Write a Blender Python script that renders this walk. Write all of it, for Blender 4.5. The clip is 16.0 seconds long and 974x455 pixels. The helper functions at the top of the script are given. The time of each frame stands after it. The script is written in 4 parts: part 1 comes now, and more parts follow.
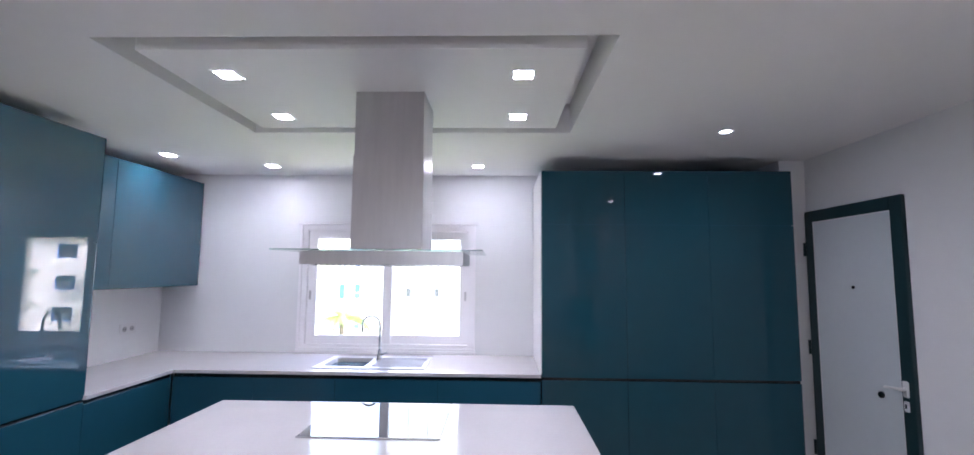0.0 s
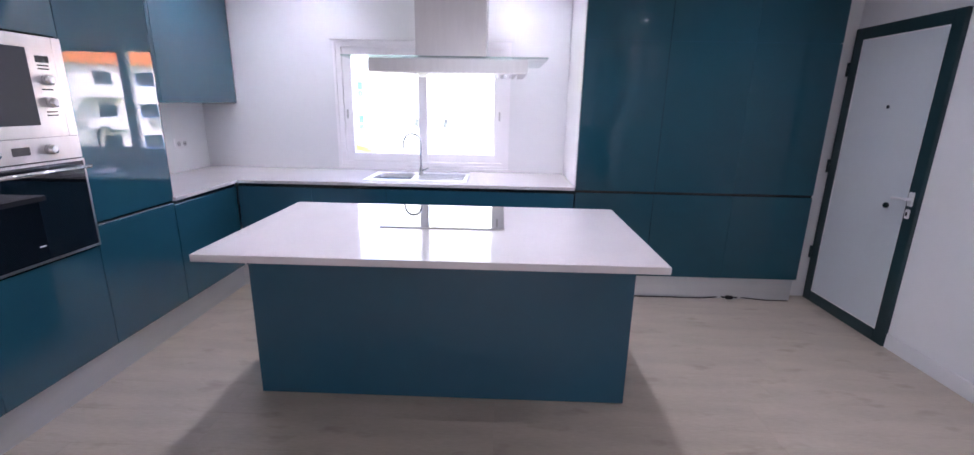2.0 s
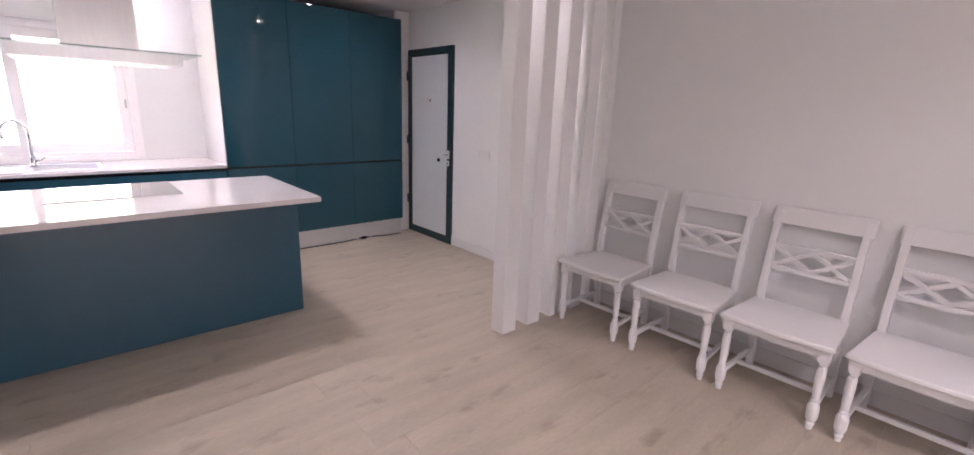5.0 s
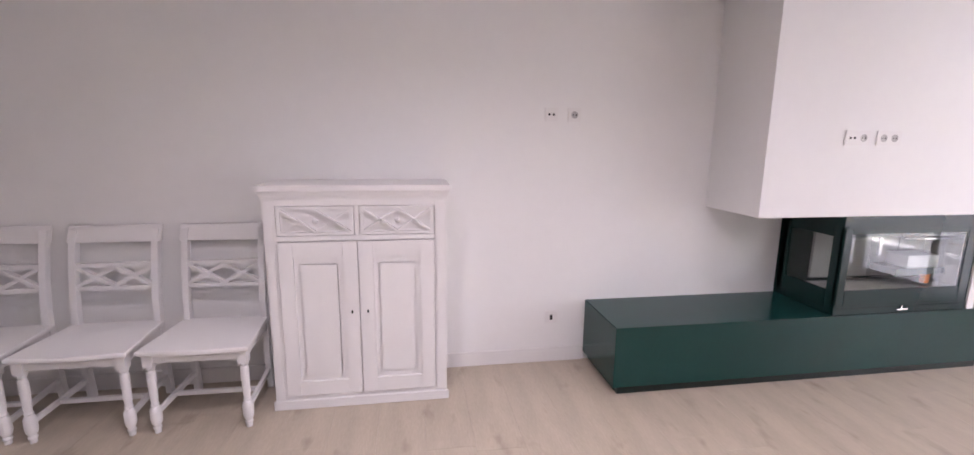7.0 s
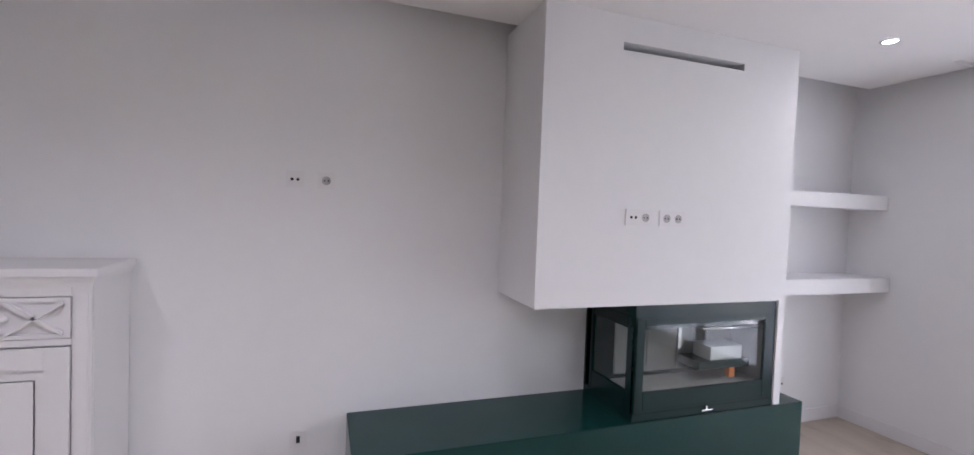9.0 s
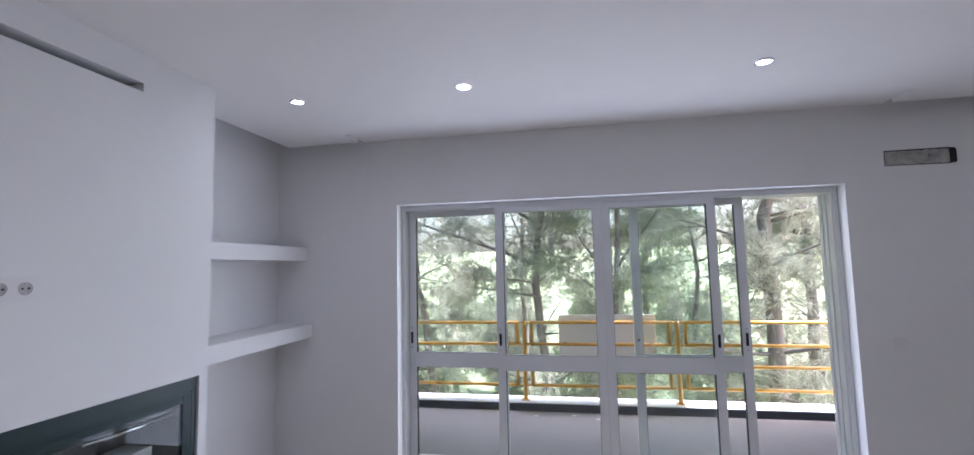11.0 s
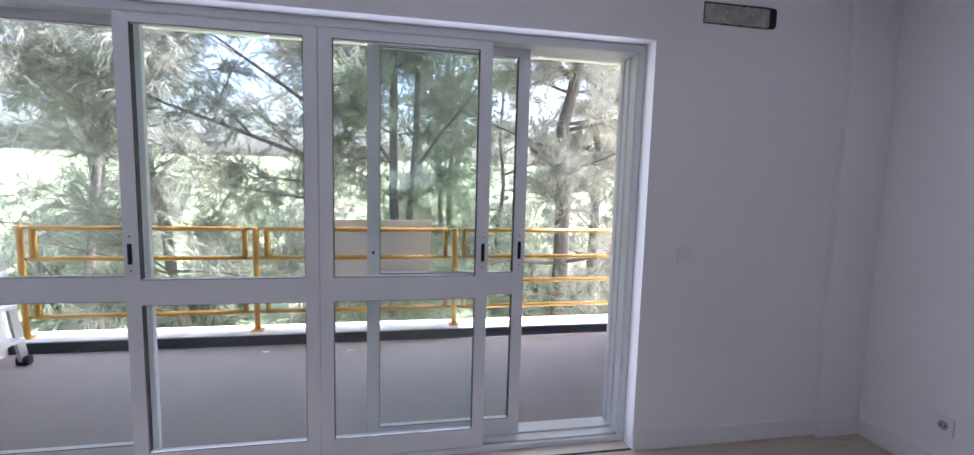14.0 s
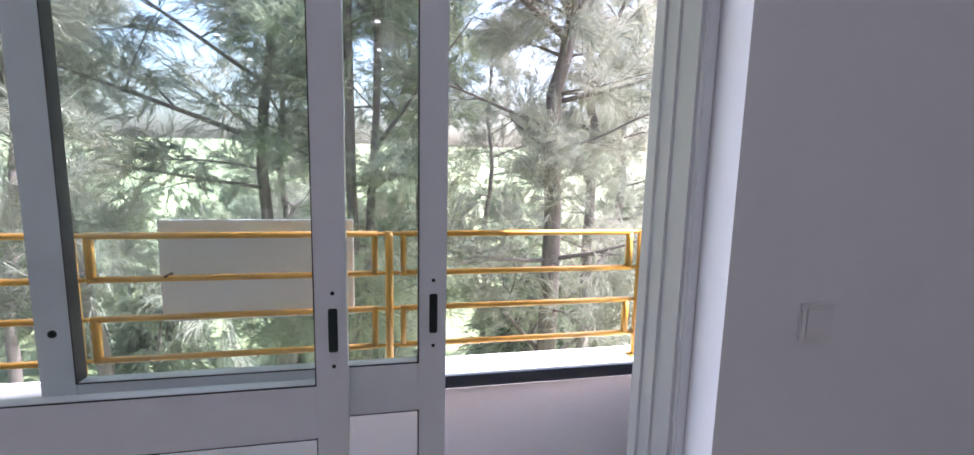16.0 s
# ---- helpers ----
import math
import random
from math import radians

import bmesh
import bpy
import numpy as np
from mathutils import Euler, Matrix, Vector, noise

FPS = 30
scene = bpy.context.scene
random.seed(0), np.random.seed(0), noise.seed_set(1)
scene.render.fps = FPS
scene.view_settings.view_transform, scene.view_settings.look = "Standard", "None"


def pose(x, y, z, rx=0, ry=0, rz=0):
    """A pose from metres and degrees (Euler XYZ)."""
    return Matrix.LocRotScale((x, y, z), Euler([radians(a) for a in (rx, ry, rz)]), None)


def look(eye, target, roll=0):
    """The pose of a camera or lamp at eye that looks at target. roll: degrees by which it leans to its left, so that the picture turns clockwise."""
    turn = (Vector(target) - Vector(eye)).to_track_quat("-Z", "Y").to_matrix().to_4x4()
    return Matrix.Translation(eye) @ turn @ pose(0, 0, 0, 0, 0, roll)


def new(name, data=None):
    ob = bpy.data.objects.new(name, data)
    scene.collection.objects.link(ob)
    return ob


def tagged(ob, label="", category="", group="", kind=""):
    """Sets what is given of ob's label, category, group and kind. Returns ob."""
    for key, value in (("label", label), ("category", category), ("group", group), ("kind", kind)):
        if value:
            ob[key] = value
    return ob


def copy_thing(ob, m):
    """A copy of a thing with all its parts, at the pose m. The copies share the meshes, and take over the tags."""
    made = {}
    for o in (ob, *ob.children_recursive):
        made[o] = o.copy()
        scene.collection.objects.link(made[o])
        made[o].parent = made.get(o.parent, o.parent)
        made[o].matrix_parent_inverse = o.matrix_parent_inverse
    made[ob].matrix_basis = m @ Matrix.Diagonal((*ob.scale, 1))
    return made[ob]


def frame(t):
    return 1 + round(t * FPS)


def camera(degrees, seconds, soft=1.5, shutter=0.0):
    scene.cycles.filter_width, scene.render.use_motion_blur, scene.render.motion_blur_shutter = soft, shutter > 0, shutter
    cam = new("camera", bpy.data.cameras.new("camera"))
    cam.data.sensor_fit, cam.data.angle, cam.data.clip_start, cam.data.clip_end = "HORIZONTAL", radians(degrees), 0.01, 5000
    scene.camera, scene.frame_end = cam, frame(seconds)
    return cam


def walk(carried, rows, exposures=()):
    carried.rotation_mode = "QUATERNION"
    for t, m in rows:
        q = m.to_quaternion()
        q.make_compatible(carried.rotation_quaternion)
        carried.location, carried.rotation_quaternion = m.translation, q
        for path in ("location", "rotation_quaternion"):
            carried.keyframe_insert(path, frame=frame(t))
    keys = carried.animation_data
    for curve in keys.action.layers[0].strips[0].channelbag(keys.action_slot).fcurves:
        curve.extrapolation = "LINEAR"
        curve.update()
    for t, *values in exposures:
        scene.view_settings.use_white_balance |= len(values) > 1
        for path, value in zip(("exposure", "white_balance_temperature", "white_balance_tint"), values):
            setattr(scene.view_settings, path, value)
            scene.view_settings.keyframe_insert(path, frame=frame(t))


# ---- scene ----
cam = camera(92.5, 16.0)
PATH = [
    (0, (1.185, 0.798, 1.645), (1.133, 2.789, 1.833), 0.5),
    (0.5, (1.168, 0.783, 1.63), (1.216, 2.782, 1.575), 0.2),
    (1, (1.132, 0.762, 1.575), (1.172, 2.738, 1.266), 0.6),
    (1.5, (1.04, 0.716, 1.554), (1.053, 2.673, 1.143), 1.2),
    (2, (0.904, 0.607, 1.53), (0.854, 2.54, 1.019), 1.1),
    (2.5, (0.803, 0.493, 1.516), (0.704, 2.42, 0.988), 1.1),
    (3, (0.76, 0.313, 1.496), (0.66, 2.236, 0.956), 1.4),
    (3.2, (0.734, 0.244, 1.499), (0.671, 2.166, 0.951), 1.6),
    (5.3, (0.41, -0.629, 1.486), (1.949, 0.563, 1.03), 1.9),
    (5.5, (0.401, -0.72, 1.491), (2.079, 0.28, 1.061), 1.6),
    (6, (0.459, -0.947, 1.484), (2.359, -0.459, 1.095), 0.1),
    (6.5, (0.551, -1.232, 1.5), (2.517, -1.175, 1.136), 1.0),
    (7, (0.618, -1.52, 1.496), (2.56, -1.83, 1.129), 0.6),
    (7.5, (0.689, -1.859, 1.499), (2.606, -2.303, 1.141), 1.3),
    (8, (0.775, -2.113, 1.498), (2.708, -2.582, 1.29), 1.3),
    (8.5, (0.876, -2.328, 1.518), (2.805, -2.842, 1.392), 1.8),
    (9, (0.97, -2.533, 1.53), (2.858, -3.19, 1.465), 2.2),
    (9.5, (1.075, -2.739, 1.56), (2.869, -3.621, 1.622), 2.7),
    (10, (1.143, -2.882, 1.584), (2.599, -4.243, 1.752), 2.7),
    (10.2, (1.166, -2.94, 1.591), (2.393, -4.5, 1.842), 2.2),
    (12.3, (1.017, -3.308, 1.508), (0.711, -5.283, 1.436), 0.9),
    (12.5, (0.958, -3.417, 1.501), (0.639, -5.389, 1.399), 1.3),
    (13, (0.851, -3.69, 1.468), (0.515, -5.655, 1.316), 1.6),
    (13.5, (0.73, -4.008, 1.433), (0.39, -5.971, 1.253), 1.6),
    (14, (0.61, -4.343, 1.383), (0.231, -6.296, 1.181), 1.5),
    (14.5, (0.519, -4.67, 1.344), (0.111, -6.617, 1.14), 1.5),
    (15, (0.388, -5.012, 1.36), (-0.038, -6.952, 1.124), 1.6),
    (15.5, (0.233, -5.306, 1.348), (-0.198, -7.243, 1.1), 1.3),
    (16, (0.085, -5.633, 1.362), (-0.318, -7.573, 1.092), 1.3),
]
EXPOSURES = [
    (0, 3.42, 5550, 24),
    (1.5, 3.5, 5600, 28),
    (3, 3.8, 5650, 31),
    (5.5, 3.86, 6500, 33),
    (6.1, 3.86, 6500, 34),
    (8, 3.25, 6050, 28),
    (8.7, 3.22, 6000, 27),
    (9.5, 2.76, 5550, 21),
    (10.1, 2.5, 5500, 21),
    (12.5, 2.62, 5350, 25),
    (16, 2.30, 5480, 26),
]
walk(cam, [(t, look(eye, target, roll)) for t, eye, target, roll in PATH], EXPOSURES)

# ---- world, sun, large lights ----
world = bpy.data.worlds.new("sky")
scene.world = world
world.use_nodes = True
wn = world.node_tree
sky = wn.nodes.new("ShaderNodeTexSky")
sky.sky_type = "NISHITA"
sky.sun_disc = False
SUN_FROM = Vector((-0.6, 0.0, 0.79)).normalized()
sky.sun_elevation, sky.sun_rotation = math.asin(SUN_FROM.z), math.atan2(SUN_FROM.x, SUN_FROM.y)
sky.dust_density, sky.air_density, sky.ozone_density = 6.0, 1.4, 0.6
wn.nodes["Background"].inputs["Strength"].default_value = 0.15
wn.links.new(sky.outputs[0], wn.nodes["Background"].inputs["Color"])


def lamp(name, kind, m, energy, color=(1, 1, 1), size=None, size_y=None, angle=None, spot=None, blend=0.6):
    data = bpy.data.lights.new(name, kind)
    data.energy, data.color = energy, color
    if kind == "AREA":
        data.shape, data.size, data.size_y = "RECTANGLE", size, size_y
    if kind == "SUN":
        data.angle = angle
    if kind == "SPOT":
        data.spot_size, data.spot_blend, data.shadow_soft_size = radians(spot), blend, 0.04
    ob = new(name, data)
    ob.matrix_world = m
    return ob


lamp("sun", "SUN", look(SUN_FROM * 30, (0, 0, 0)), 4.5, (1, 0.95, 0.88), angle=radians(0.5))


# area lamp added in the terrace door opening, in place of sky light
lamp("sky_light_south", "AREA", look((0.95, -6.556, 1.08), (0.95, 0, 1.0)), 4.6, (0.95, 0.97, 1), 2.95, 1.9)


# ---- materials ----
def material(name, base, rough=0.5, metal=0.0, var=0.05, scale=3.0, bump=0.0, bump_scale=60.0, coat=0.0, spec=0.5, stretch=(1, 1, 1), per=0.0, dark=None):
    """Base colour with variation at two scales, a fine bump, and optional variation from one object to the next."""
    m = bpy.data.materials.new(name)
    m.use_nodes = True
    t = m.node_tree
    n, link = t.nodes, t.links.new
    b = n["Principled BSDF"]
    co = n.new("ShaderNodeTexCoord")
    mp = n.new("ShaderNodeMapping")
    mp.inputs["Scale"].default_value = stretch
    link(co.outputs["Object"], mp.inputs["Vector"])
    big, fine = n.new("ShaderNodeTexNoise"), n.new("ShaderNodeTexNoise")
    big.inputs["Scale"].default_value, fine.inputs["Scale"].default_value = scale, scale * 14
    big.inputs["Detail"].default_value = 4
    link(mp.outputs[0], big.inputs["Vector"])
    link(mp.outputs[0], fine.inputs["Vector"])
    add = n.new("ShaderNodeMath")
    add.operation = "MULTIPLY_ADD"
    link(fine.outputs["Fac"], add.inputs[0])
    add.inputs[1].default_value = 0.5
    link(big.outputs["Fac"], add.inputs[2])
    ramp = n.new("ShaderNodeMapRange")
    link(add.outputs[0], ramp.inputs["Value"])
    ramp.inputs["From Min"].default_value, ramp.inputs["From Max"].default_value = 0.45, 1.05
    mix = n.new("ShaderNodeMix")
    mix.data_type = "RGBA"
    lo = dark or tuple(max(0, c * (1 - var)) for c in base)
    hi = tuple(min(1, c * (1 + var)) for c in base)
    mix.inputs["A"].default_value, mix.inputs["B"].default_value = (*lo, 1), (*hi, 1)
    link(ramp.outputs[0], mix.inputs["Factor"])
    out = mix.outputs["Result"]
    if per:
        info, hsv, mr = n.new("ShaderNodeObjectInfo"), n.new("ShaderNodeHueSaturation"), n.new("ShaderNodeMapRange")
        link(info.outputs["Random"], mr.inputs["Value"])
        mr.inputs["To Min"].default_value, mr.inputs["To Max"].default_value = 1 - per, 1 + per
        link(mr.outputs[0], hsv.inputs["Value"])
        link(out, hsv.inputs["Color"])
        out = hsv.outputs[0]
    link(out, b.inputs["Base Color"])
    rr = n.new("ShaderNodeMapRange")
    link(fine.outputs["Fac"], rr.inputs["Value"])
    rr.inputs["To Min"].default_value, rr.inputs["To Max"].default_value = max(0.0, rough * 0.85), min(1, rough * 1.15)
    link(rr.outputs[0], b.inputs["Roughness"])
    b.inputs["Metallic"].default_value = metal
    b.inputs["Specular IOR Level"].default_value = spec
    b.inputs["Coat Weight"].default_value = coat
    b.inputs["Coat Roughness"].default_value = min(0.03, rough * 0.5)
    if bump:
        bn, bt = n.new("ShaderNodeBump"), n.new("ShaderNodeTexNoise")
        bt.inputs["Scale"].default_value = bump_scale
        link(mp.outputs[0], bt.inputs["Vector"])
        link(bt.outputs["Fac"], bn.inputs["Height"])
        bn.inputs["Strength"].default_value, bn.inputs["Distance"].default_value = bump, 0.004
        link(bn.outputs[0], b.inputs["Normal"])
    return m


def glass_material(name, tint=(1, 1, 1), rough=0.0):
    m = bpy.data.materials.new(name)
    m.use_nodes = True
    t = m.node_tree
    n, link = t.nodes, t.links.new
    n.remove(n["Principled BSDF"])
    tr, gl, mx, lw = n.new("ShaderNodeBsdfTransparent"), n.new("ShaderNodeBsdfGlossy"), n.new("ShaderNodeMixShader"), n.new("ShaderNodeLayerWeight")
    tr.inputs["Color"].default_value = (*tint, 1)
    gl.inputs["Roughness"].default_value = rough
    pw, mr = n.new("ShaderNodeMath"), n.new("ShaderNodeMapRange")
    pw.operation, pw.inputs[1].default_value = "POWER", 4.0
    lw.inputs["Blend"].default_value = 0.5
    link(lw.outputs["Facing"], pw.inputs[0])
    link(pw.outputs[0], mr.inputs["Value"])
    mr.inputs["To Min"].default_value = 0.035
    link(mr.outputs[0], mx.inputs[0])
    link(tr.outputs[0], mx.inputs[1])
    link(gl.outputs[0], mx.inputs[2])
    link(mx.outputs[0], n["Material Output"].inputs["Surface"])
    return m


def glow(name, color, strength):
    m = bpy.data.materials.new(name)
    m.use_nodes = True
    b = m.node_tree.nodes["Principled BSDF"]
    b.inputs["Base Color"].default_value = (*color, 1)
    b.inputs["Emission Color"].default_value = (*color, 1)
    b.inputs["Emission Strength"].default_value = strength
    return m


WALL = material("wall_paint", (0.78, 0.78, 0.78), 0.7, var=0.02, scale=1.2, bump=0.12, bump_scale=90)
CEIL = material("ceiling_paint", (0.82, 0.81, 0.80), 0.8, var=0.02, scale=1.0, bump=0.08, bump_scale=120)
TEAL = material("teal_lacquer", (0.017, 0.080, 0.115), 0.004, var=0.04, scale=0.8, coat=0.8, spec=0.5)
# same lacquer as TEAL, base darkened to match the darker-looking north fronts
TEALN = material("teal_lacquer_north", (0.012, 0.058, 0.080), 0.04, var=0.05, scale=0.8, spec=0.35)
TEALM = material("teal_satin_lacquer", (0.017, 0.078, 0.120), 0.22, var=0.05, scale=0.8, coat=0.15, spec=0.5)
QUARTZ = material("white_quartz", (0.60, 0.565, 0.56), 0.11, var=0.03, scale=4, coat=0.12)
STEEL = material("brushed_steel", (0.52, 0.50, 0.50), 0.3, metal=1, var=0.06, scale=3, stretch=(12, 12, 1), bump=0.05)
CHROME = material("chrome", (0.8, 0.8, 0.8), 0.08, metal=1, var=0.02)
BLACKGLASS = material("black_glass", (0.006, 0.008, 0.012), 0.015, var=0.1, coat=1.0)
BLACK = material("black_enamel", (0.005, 0.017, 0.016), 0.22, var=0.15, scale=8)
STOVE = material("dark_green_black_enamel", (0.005, 0.024, 0.022), 0.24, var=0.05, scale=2, spec=0.3)
SLATE = material("dark_green_slate", (0.006, 0.042, 0.038), 0.18, var=0.08, scale=3, spec=0.35, bump=0.015, bump_scale=200)
DARKFRAME = material("dark_door_frame", (0.012, 0.035, 0.04), 0.35, var=0.1)
DOORWHITE = material("white_door_laminate", (0.60, 0.64, 0.66), 0.4, var=0.03, scale=2)
PVC = material("white_aluminium", (0.72, 0.74, 0.76), 0.35, var=0.03)
# PVC brightened: the kitchen window's bloom is put into the frame colour
PVCW = material("brightened_white", (0.88, 0.86, 0.87), 0.35, var=0.02)
CHAIRW = material("white_painted_wood", (0.74, 0.73, 0.73), 0.42, var=0.015, scale=5, bump=0.035, bump_scale=35, stretch=(1, 1, 0.2))
PLASTIC = material("white_plastic", (0.75, 0.74, 0.74), 0.35, var=0.02)
# white plastic greyed so that the recessed socket inserts look shaded
INSERT = material("greyed_plastic", (0.42, 0.41, 0.41), 0.4, var=0.03)
# near-black colour for the shade inside holes, which are drawn as solid pieces
DARK = material("hole_shade_black", (0.01, 0.01, 0.01), 0.8, var=0.2)
RUBBER = material("black_rubber", (0.02, 0.02, 0.022), 0.6, var=0.2)
PLINTH = material("brushed_aluminium_plinth", (0.62, 0.63, 0.64), 0.35, metal=0.6, var=0.04, stretch=(1, 1, 8))
WOODF = material("pale_oak_laminate", (0.43, 0.37, 0.295), 0.36, var=0.15, scale=1.6, stretch=(1, 5, 1), bump=0.06, bump_scale=70, per=0.018)
wt_ = WOODF.node_tree
kn, km, kr, kx = wt_.nodes.new("ShaderNodeTexNoise"), wt_.nodes.new("ShaderNodeMapping"), wt_.nodes.new("ShaderNodeMapRange"), wt_.nodes.new("ShaderNodeMix")
ko, kg = wt_.nodes.new("ShaderNodeNewGeometry"), wt_.nodes["Principled BSDF"].inputs["Base Color"].links[0].from_socket
km.inputs["Scale"].default_value = (1.0, 2.4, 1.0)
wt_.links.new(ko.outputs["Position"], km.inputs["Vector"])
wt_.links.new(km.outputs[0], kn.inputs["Vector"])
kn.inputs["Scale"].default_value, kn.inputs["Detail"].default_value = 3.6, 3.0
wt_.links.new(kn.outputs["Fac"], kr.inputs["Value"])
kr.inputs["From Min"].default_value, kr.inputs["From Max"].default_value, kr.inputs["To Max"].default_value = 0.60, 0.76, 0.75
kx.data_type = "RGBA"
wt_.links.new(kr.outputs[0], kx.inputs["Factor"])
wt_.links.new(kg, kx.inputs["A"])
kx.inputs["B"].default_value = (0.27, 0.21, 0.16, 1)
wt_.links.new(kx.outputs["Result"], wt_.nodes["Principled BSDF"].inputs["Base Color"])
JOINT = material("floor_joint", (0.42, 0.37, 0.31), 0.7, var=0.1)
STONE = material("beige_stone_threshold", (0.52, 0.47, 0.40), 0.4, var=0.08, scale=10, bump=0.05)
YELLOW = material("ochre_painted_steel", (0.62, 0.33, 0.045), 0.4, var=0.1, scale=6, bump=0.1)
TERRACE = material("grey_terrace_screed", (0.275, 0.25, 0.25), 0.7, var=0.08, scale=2, bump=0.2, bump_scale=100)
BITUMEN = material("dark_bitumen_upstand", (0.035, 0.045, 0.06), 0.6, var=0.2, scale=8)
RENDERW = material("white_outdoor_render", (0.8, 0.79, 0.77), 0.8, var=0.04, scale=2, bump=0.2)
ORANGE = material("orange_render", (0.75, 0.22, 0.06), 0.8, var=0.06, scale=2)
BLUE = material("blue_shutter_paint", (0.06, 0.16, 0.45), 0.5, var=0.08)
FARGLASS = material("far_window_glass", (0.13, 0.135, 0.145), 0.12, var=0.2)
BARK = material("grey_brown_bark", (0.13, 0.105, 0.09), 0.9, var=0.3, scale=6, bump=0.6, bump_scale=25, stretch=(3, 3, 0.6))
GRASS = material("dry_meadow_grass", (0.20, 0.22, 0.10), 0.95, var=0.35, scale=0.08, dark=(0.09, 0.12, 0.055))
ALU = material("ladder_aluminium", (0.6, 0.62, 0.64), 0.4, metal=0.9, var=0.05)
PLASTER = material("rough_mortar", (0.36, 0.36, 0.33), 0.9, var=0.35, scale=20, bump=0.8, bump_scale=60)
LAMPGLOW = glow("lamp_glow", (1, 0.97, 0.95), 14)
GLASS = glass_material("clear_glass")
DOORGLASS = glass_material("terrace_door_glass", (0.965, 0.99, 0.985))
GLASSG = glass_material("green_tinted_glass", (0.80, 0.93, 0.90))
FIREGLASS = glass_material("stove_glass", (0.93, 0.96, 0.95))


# ---- mesh helpers ----
class Build:
    """Collects simple shaped pieces into one mesh."""

    def __init__(self):
        self.v, self.f = [], []

    def add(self, verts, faces):
        k = len(self.v)
        self.v += [tuple(p) for p in verts]
        self.f += [tuple(k + i for i in q) for q in faces]
        return self

    def box(self, x0, x1, y0, y1, z0, z1):
        x0, x1 = min(x0, x1), max(x0, x1)
        y0, y1 = min(y0, y1), max(y0, y1)
        z0, z1 = min(z0, z1), max(z0, z1)
        v = [(x, y, z) for z in (z0, z1) for x, y in ((x0, y0), (x1, y0), (x1, y1), (x0, y1))]
        return self.add(v, [(0, 3, 2, 1), (4, 5, 6, 7), (0, 1, 5, 4), (1, 2, 6, 5), (2, 3, 7, 6), (3, 0, 4, 7)])

    def loft(self, rings, caps=True, closed=False):
        n = len(rings[0])
        v = [p for r in rings for p in r]
        f = []
        for a in range(len(rings) - (0 if closed else 1)):
            b = (a + 1) % len(rings)
            f += [(a * n + i, a * n + (i + 1) % n, b * n + (i + 1) % n, b * n + i) for i in range(n)]
        if caps and not closed:
            f += [tuple(range(n))[::-1], tuple((len(rings) - 1) * n + i for i in range(n))]
        return self.add(v, f)

    def tube(self, pts, r, seg=10, flat=1.0):
        pts = [Vector(p) for p in pts]
        rs = r if isinstance(r, (list, tuple)) else [r] * len(pts)
        rings = []
        for i, p in enumerate(pts):
            d = (pts[min(i + 1, len(pts) - 1)] - pts[max(i - 1, 0)]).normalized()
            u = d.cross(Vector((0, 0, 1)) if abs(d.z) < 0.95 else Vector((0, 1, 0))).normalized()
            w = u.cross(d).normalized()
            rings.append([p + (u * math.cos(a) + w * math.sin(a) * flat) * rs[i] for a in (2 * math.pi * k / seg for k in range(seg))])
        return self.loft(rings)

    def bar(self, a, b, w, h):
        """A square bar from a to b, w wide and h high."""
        a, b = Vector(a), Vector(b)
        d = (b - a).normalized()
        u = d.cross(Vector((0, 0, 1)) if abs(d.z) < 0.95 else Vector((0, 1, 0))).normalized() * w / 2
        q = u.cross(d).normalized() * h / 2
        return self.loft([[p - u - q, p + u - q, p + u + q, p - u + q] for p in (a, b)])

    def lathe(self, profile, x=0, y=0, seg=16):
        rings = [[(x + r * math.cos(a), y + r * math.sin(a), z) for a in (2 * math.pi * k / seg for k in range(seg))] for r, z in profile]
        return self.loft(rings)

    def border(self, axis, p0, p1, a0, a1, z0, z1, wa, wz0, wz1=None):
        """A rectangular frame. axis: the thin axis (x or y), from p0 to p1; a0 to a1 along the other."""
        wz1 = wz0 if wz1 is None else wz1
        for lo, hi, zl, zh in ((a0, a0 + wa, z0, z1), (a1 - wa, a1, z0, z1), (a0 + wa, a1 - wa, z0, z0 + wz0), (a0 + wa, a1 - wa, z1 - wz1, z1)):
            if axis == "x":
                self.box(p0, p1, lo, hi, zl, zh)
            else:
                self.box(lo, hi, p0, p1, zl, zh)
        return self

    def turned(self, m):
        self.v = [tuple(m @ Vector(p)) for p in self.v]
        return self


PLACE = {}


def mesh_object(name, b, mat, origin, bevel=0.0, smooth=False):
    me = bpy.data.meshes.new(name)
    me.from_pydata([(x - origin[0], y - origin[1], z - origin[2]) for x, y, z in b.v], [], b.f)
    bm = bmesh.new()
    bm.from_mesh(me)
    bmesh.ops.recalc_face_normals(bm, faces=bm.faces)
    if bevel:
        bmesh.ops.bevel(bm, geom=[e for e in bm.edges if len(e.link_faces) == 2 and e.calc_face_angle(0) > 0.9], offset=bevel, segments=2, affect="EDGES", clamp_overlap=True)
    if smooth:
        for f in bm.faces:
            f.smooth = len(f.verts) < 6
    bm.to_mesh(me)
    bm.free()
    me.materials.append(mat)
    return new(name, me)


def thing(name, loc, label, category, group="", kind=""):
    ob = new(name)
    ob.location = loc
    PLACE[ob.name] = tuple(loc)
    return tagged(ob, label, category, group, kind)


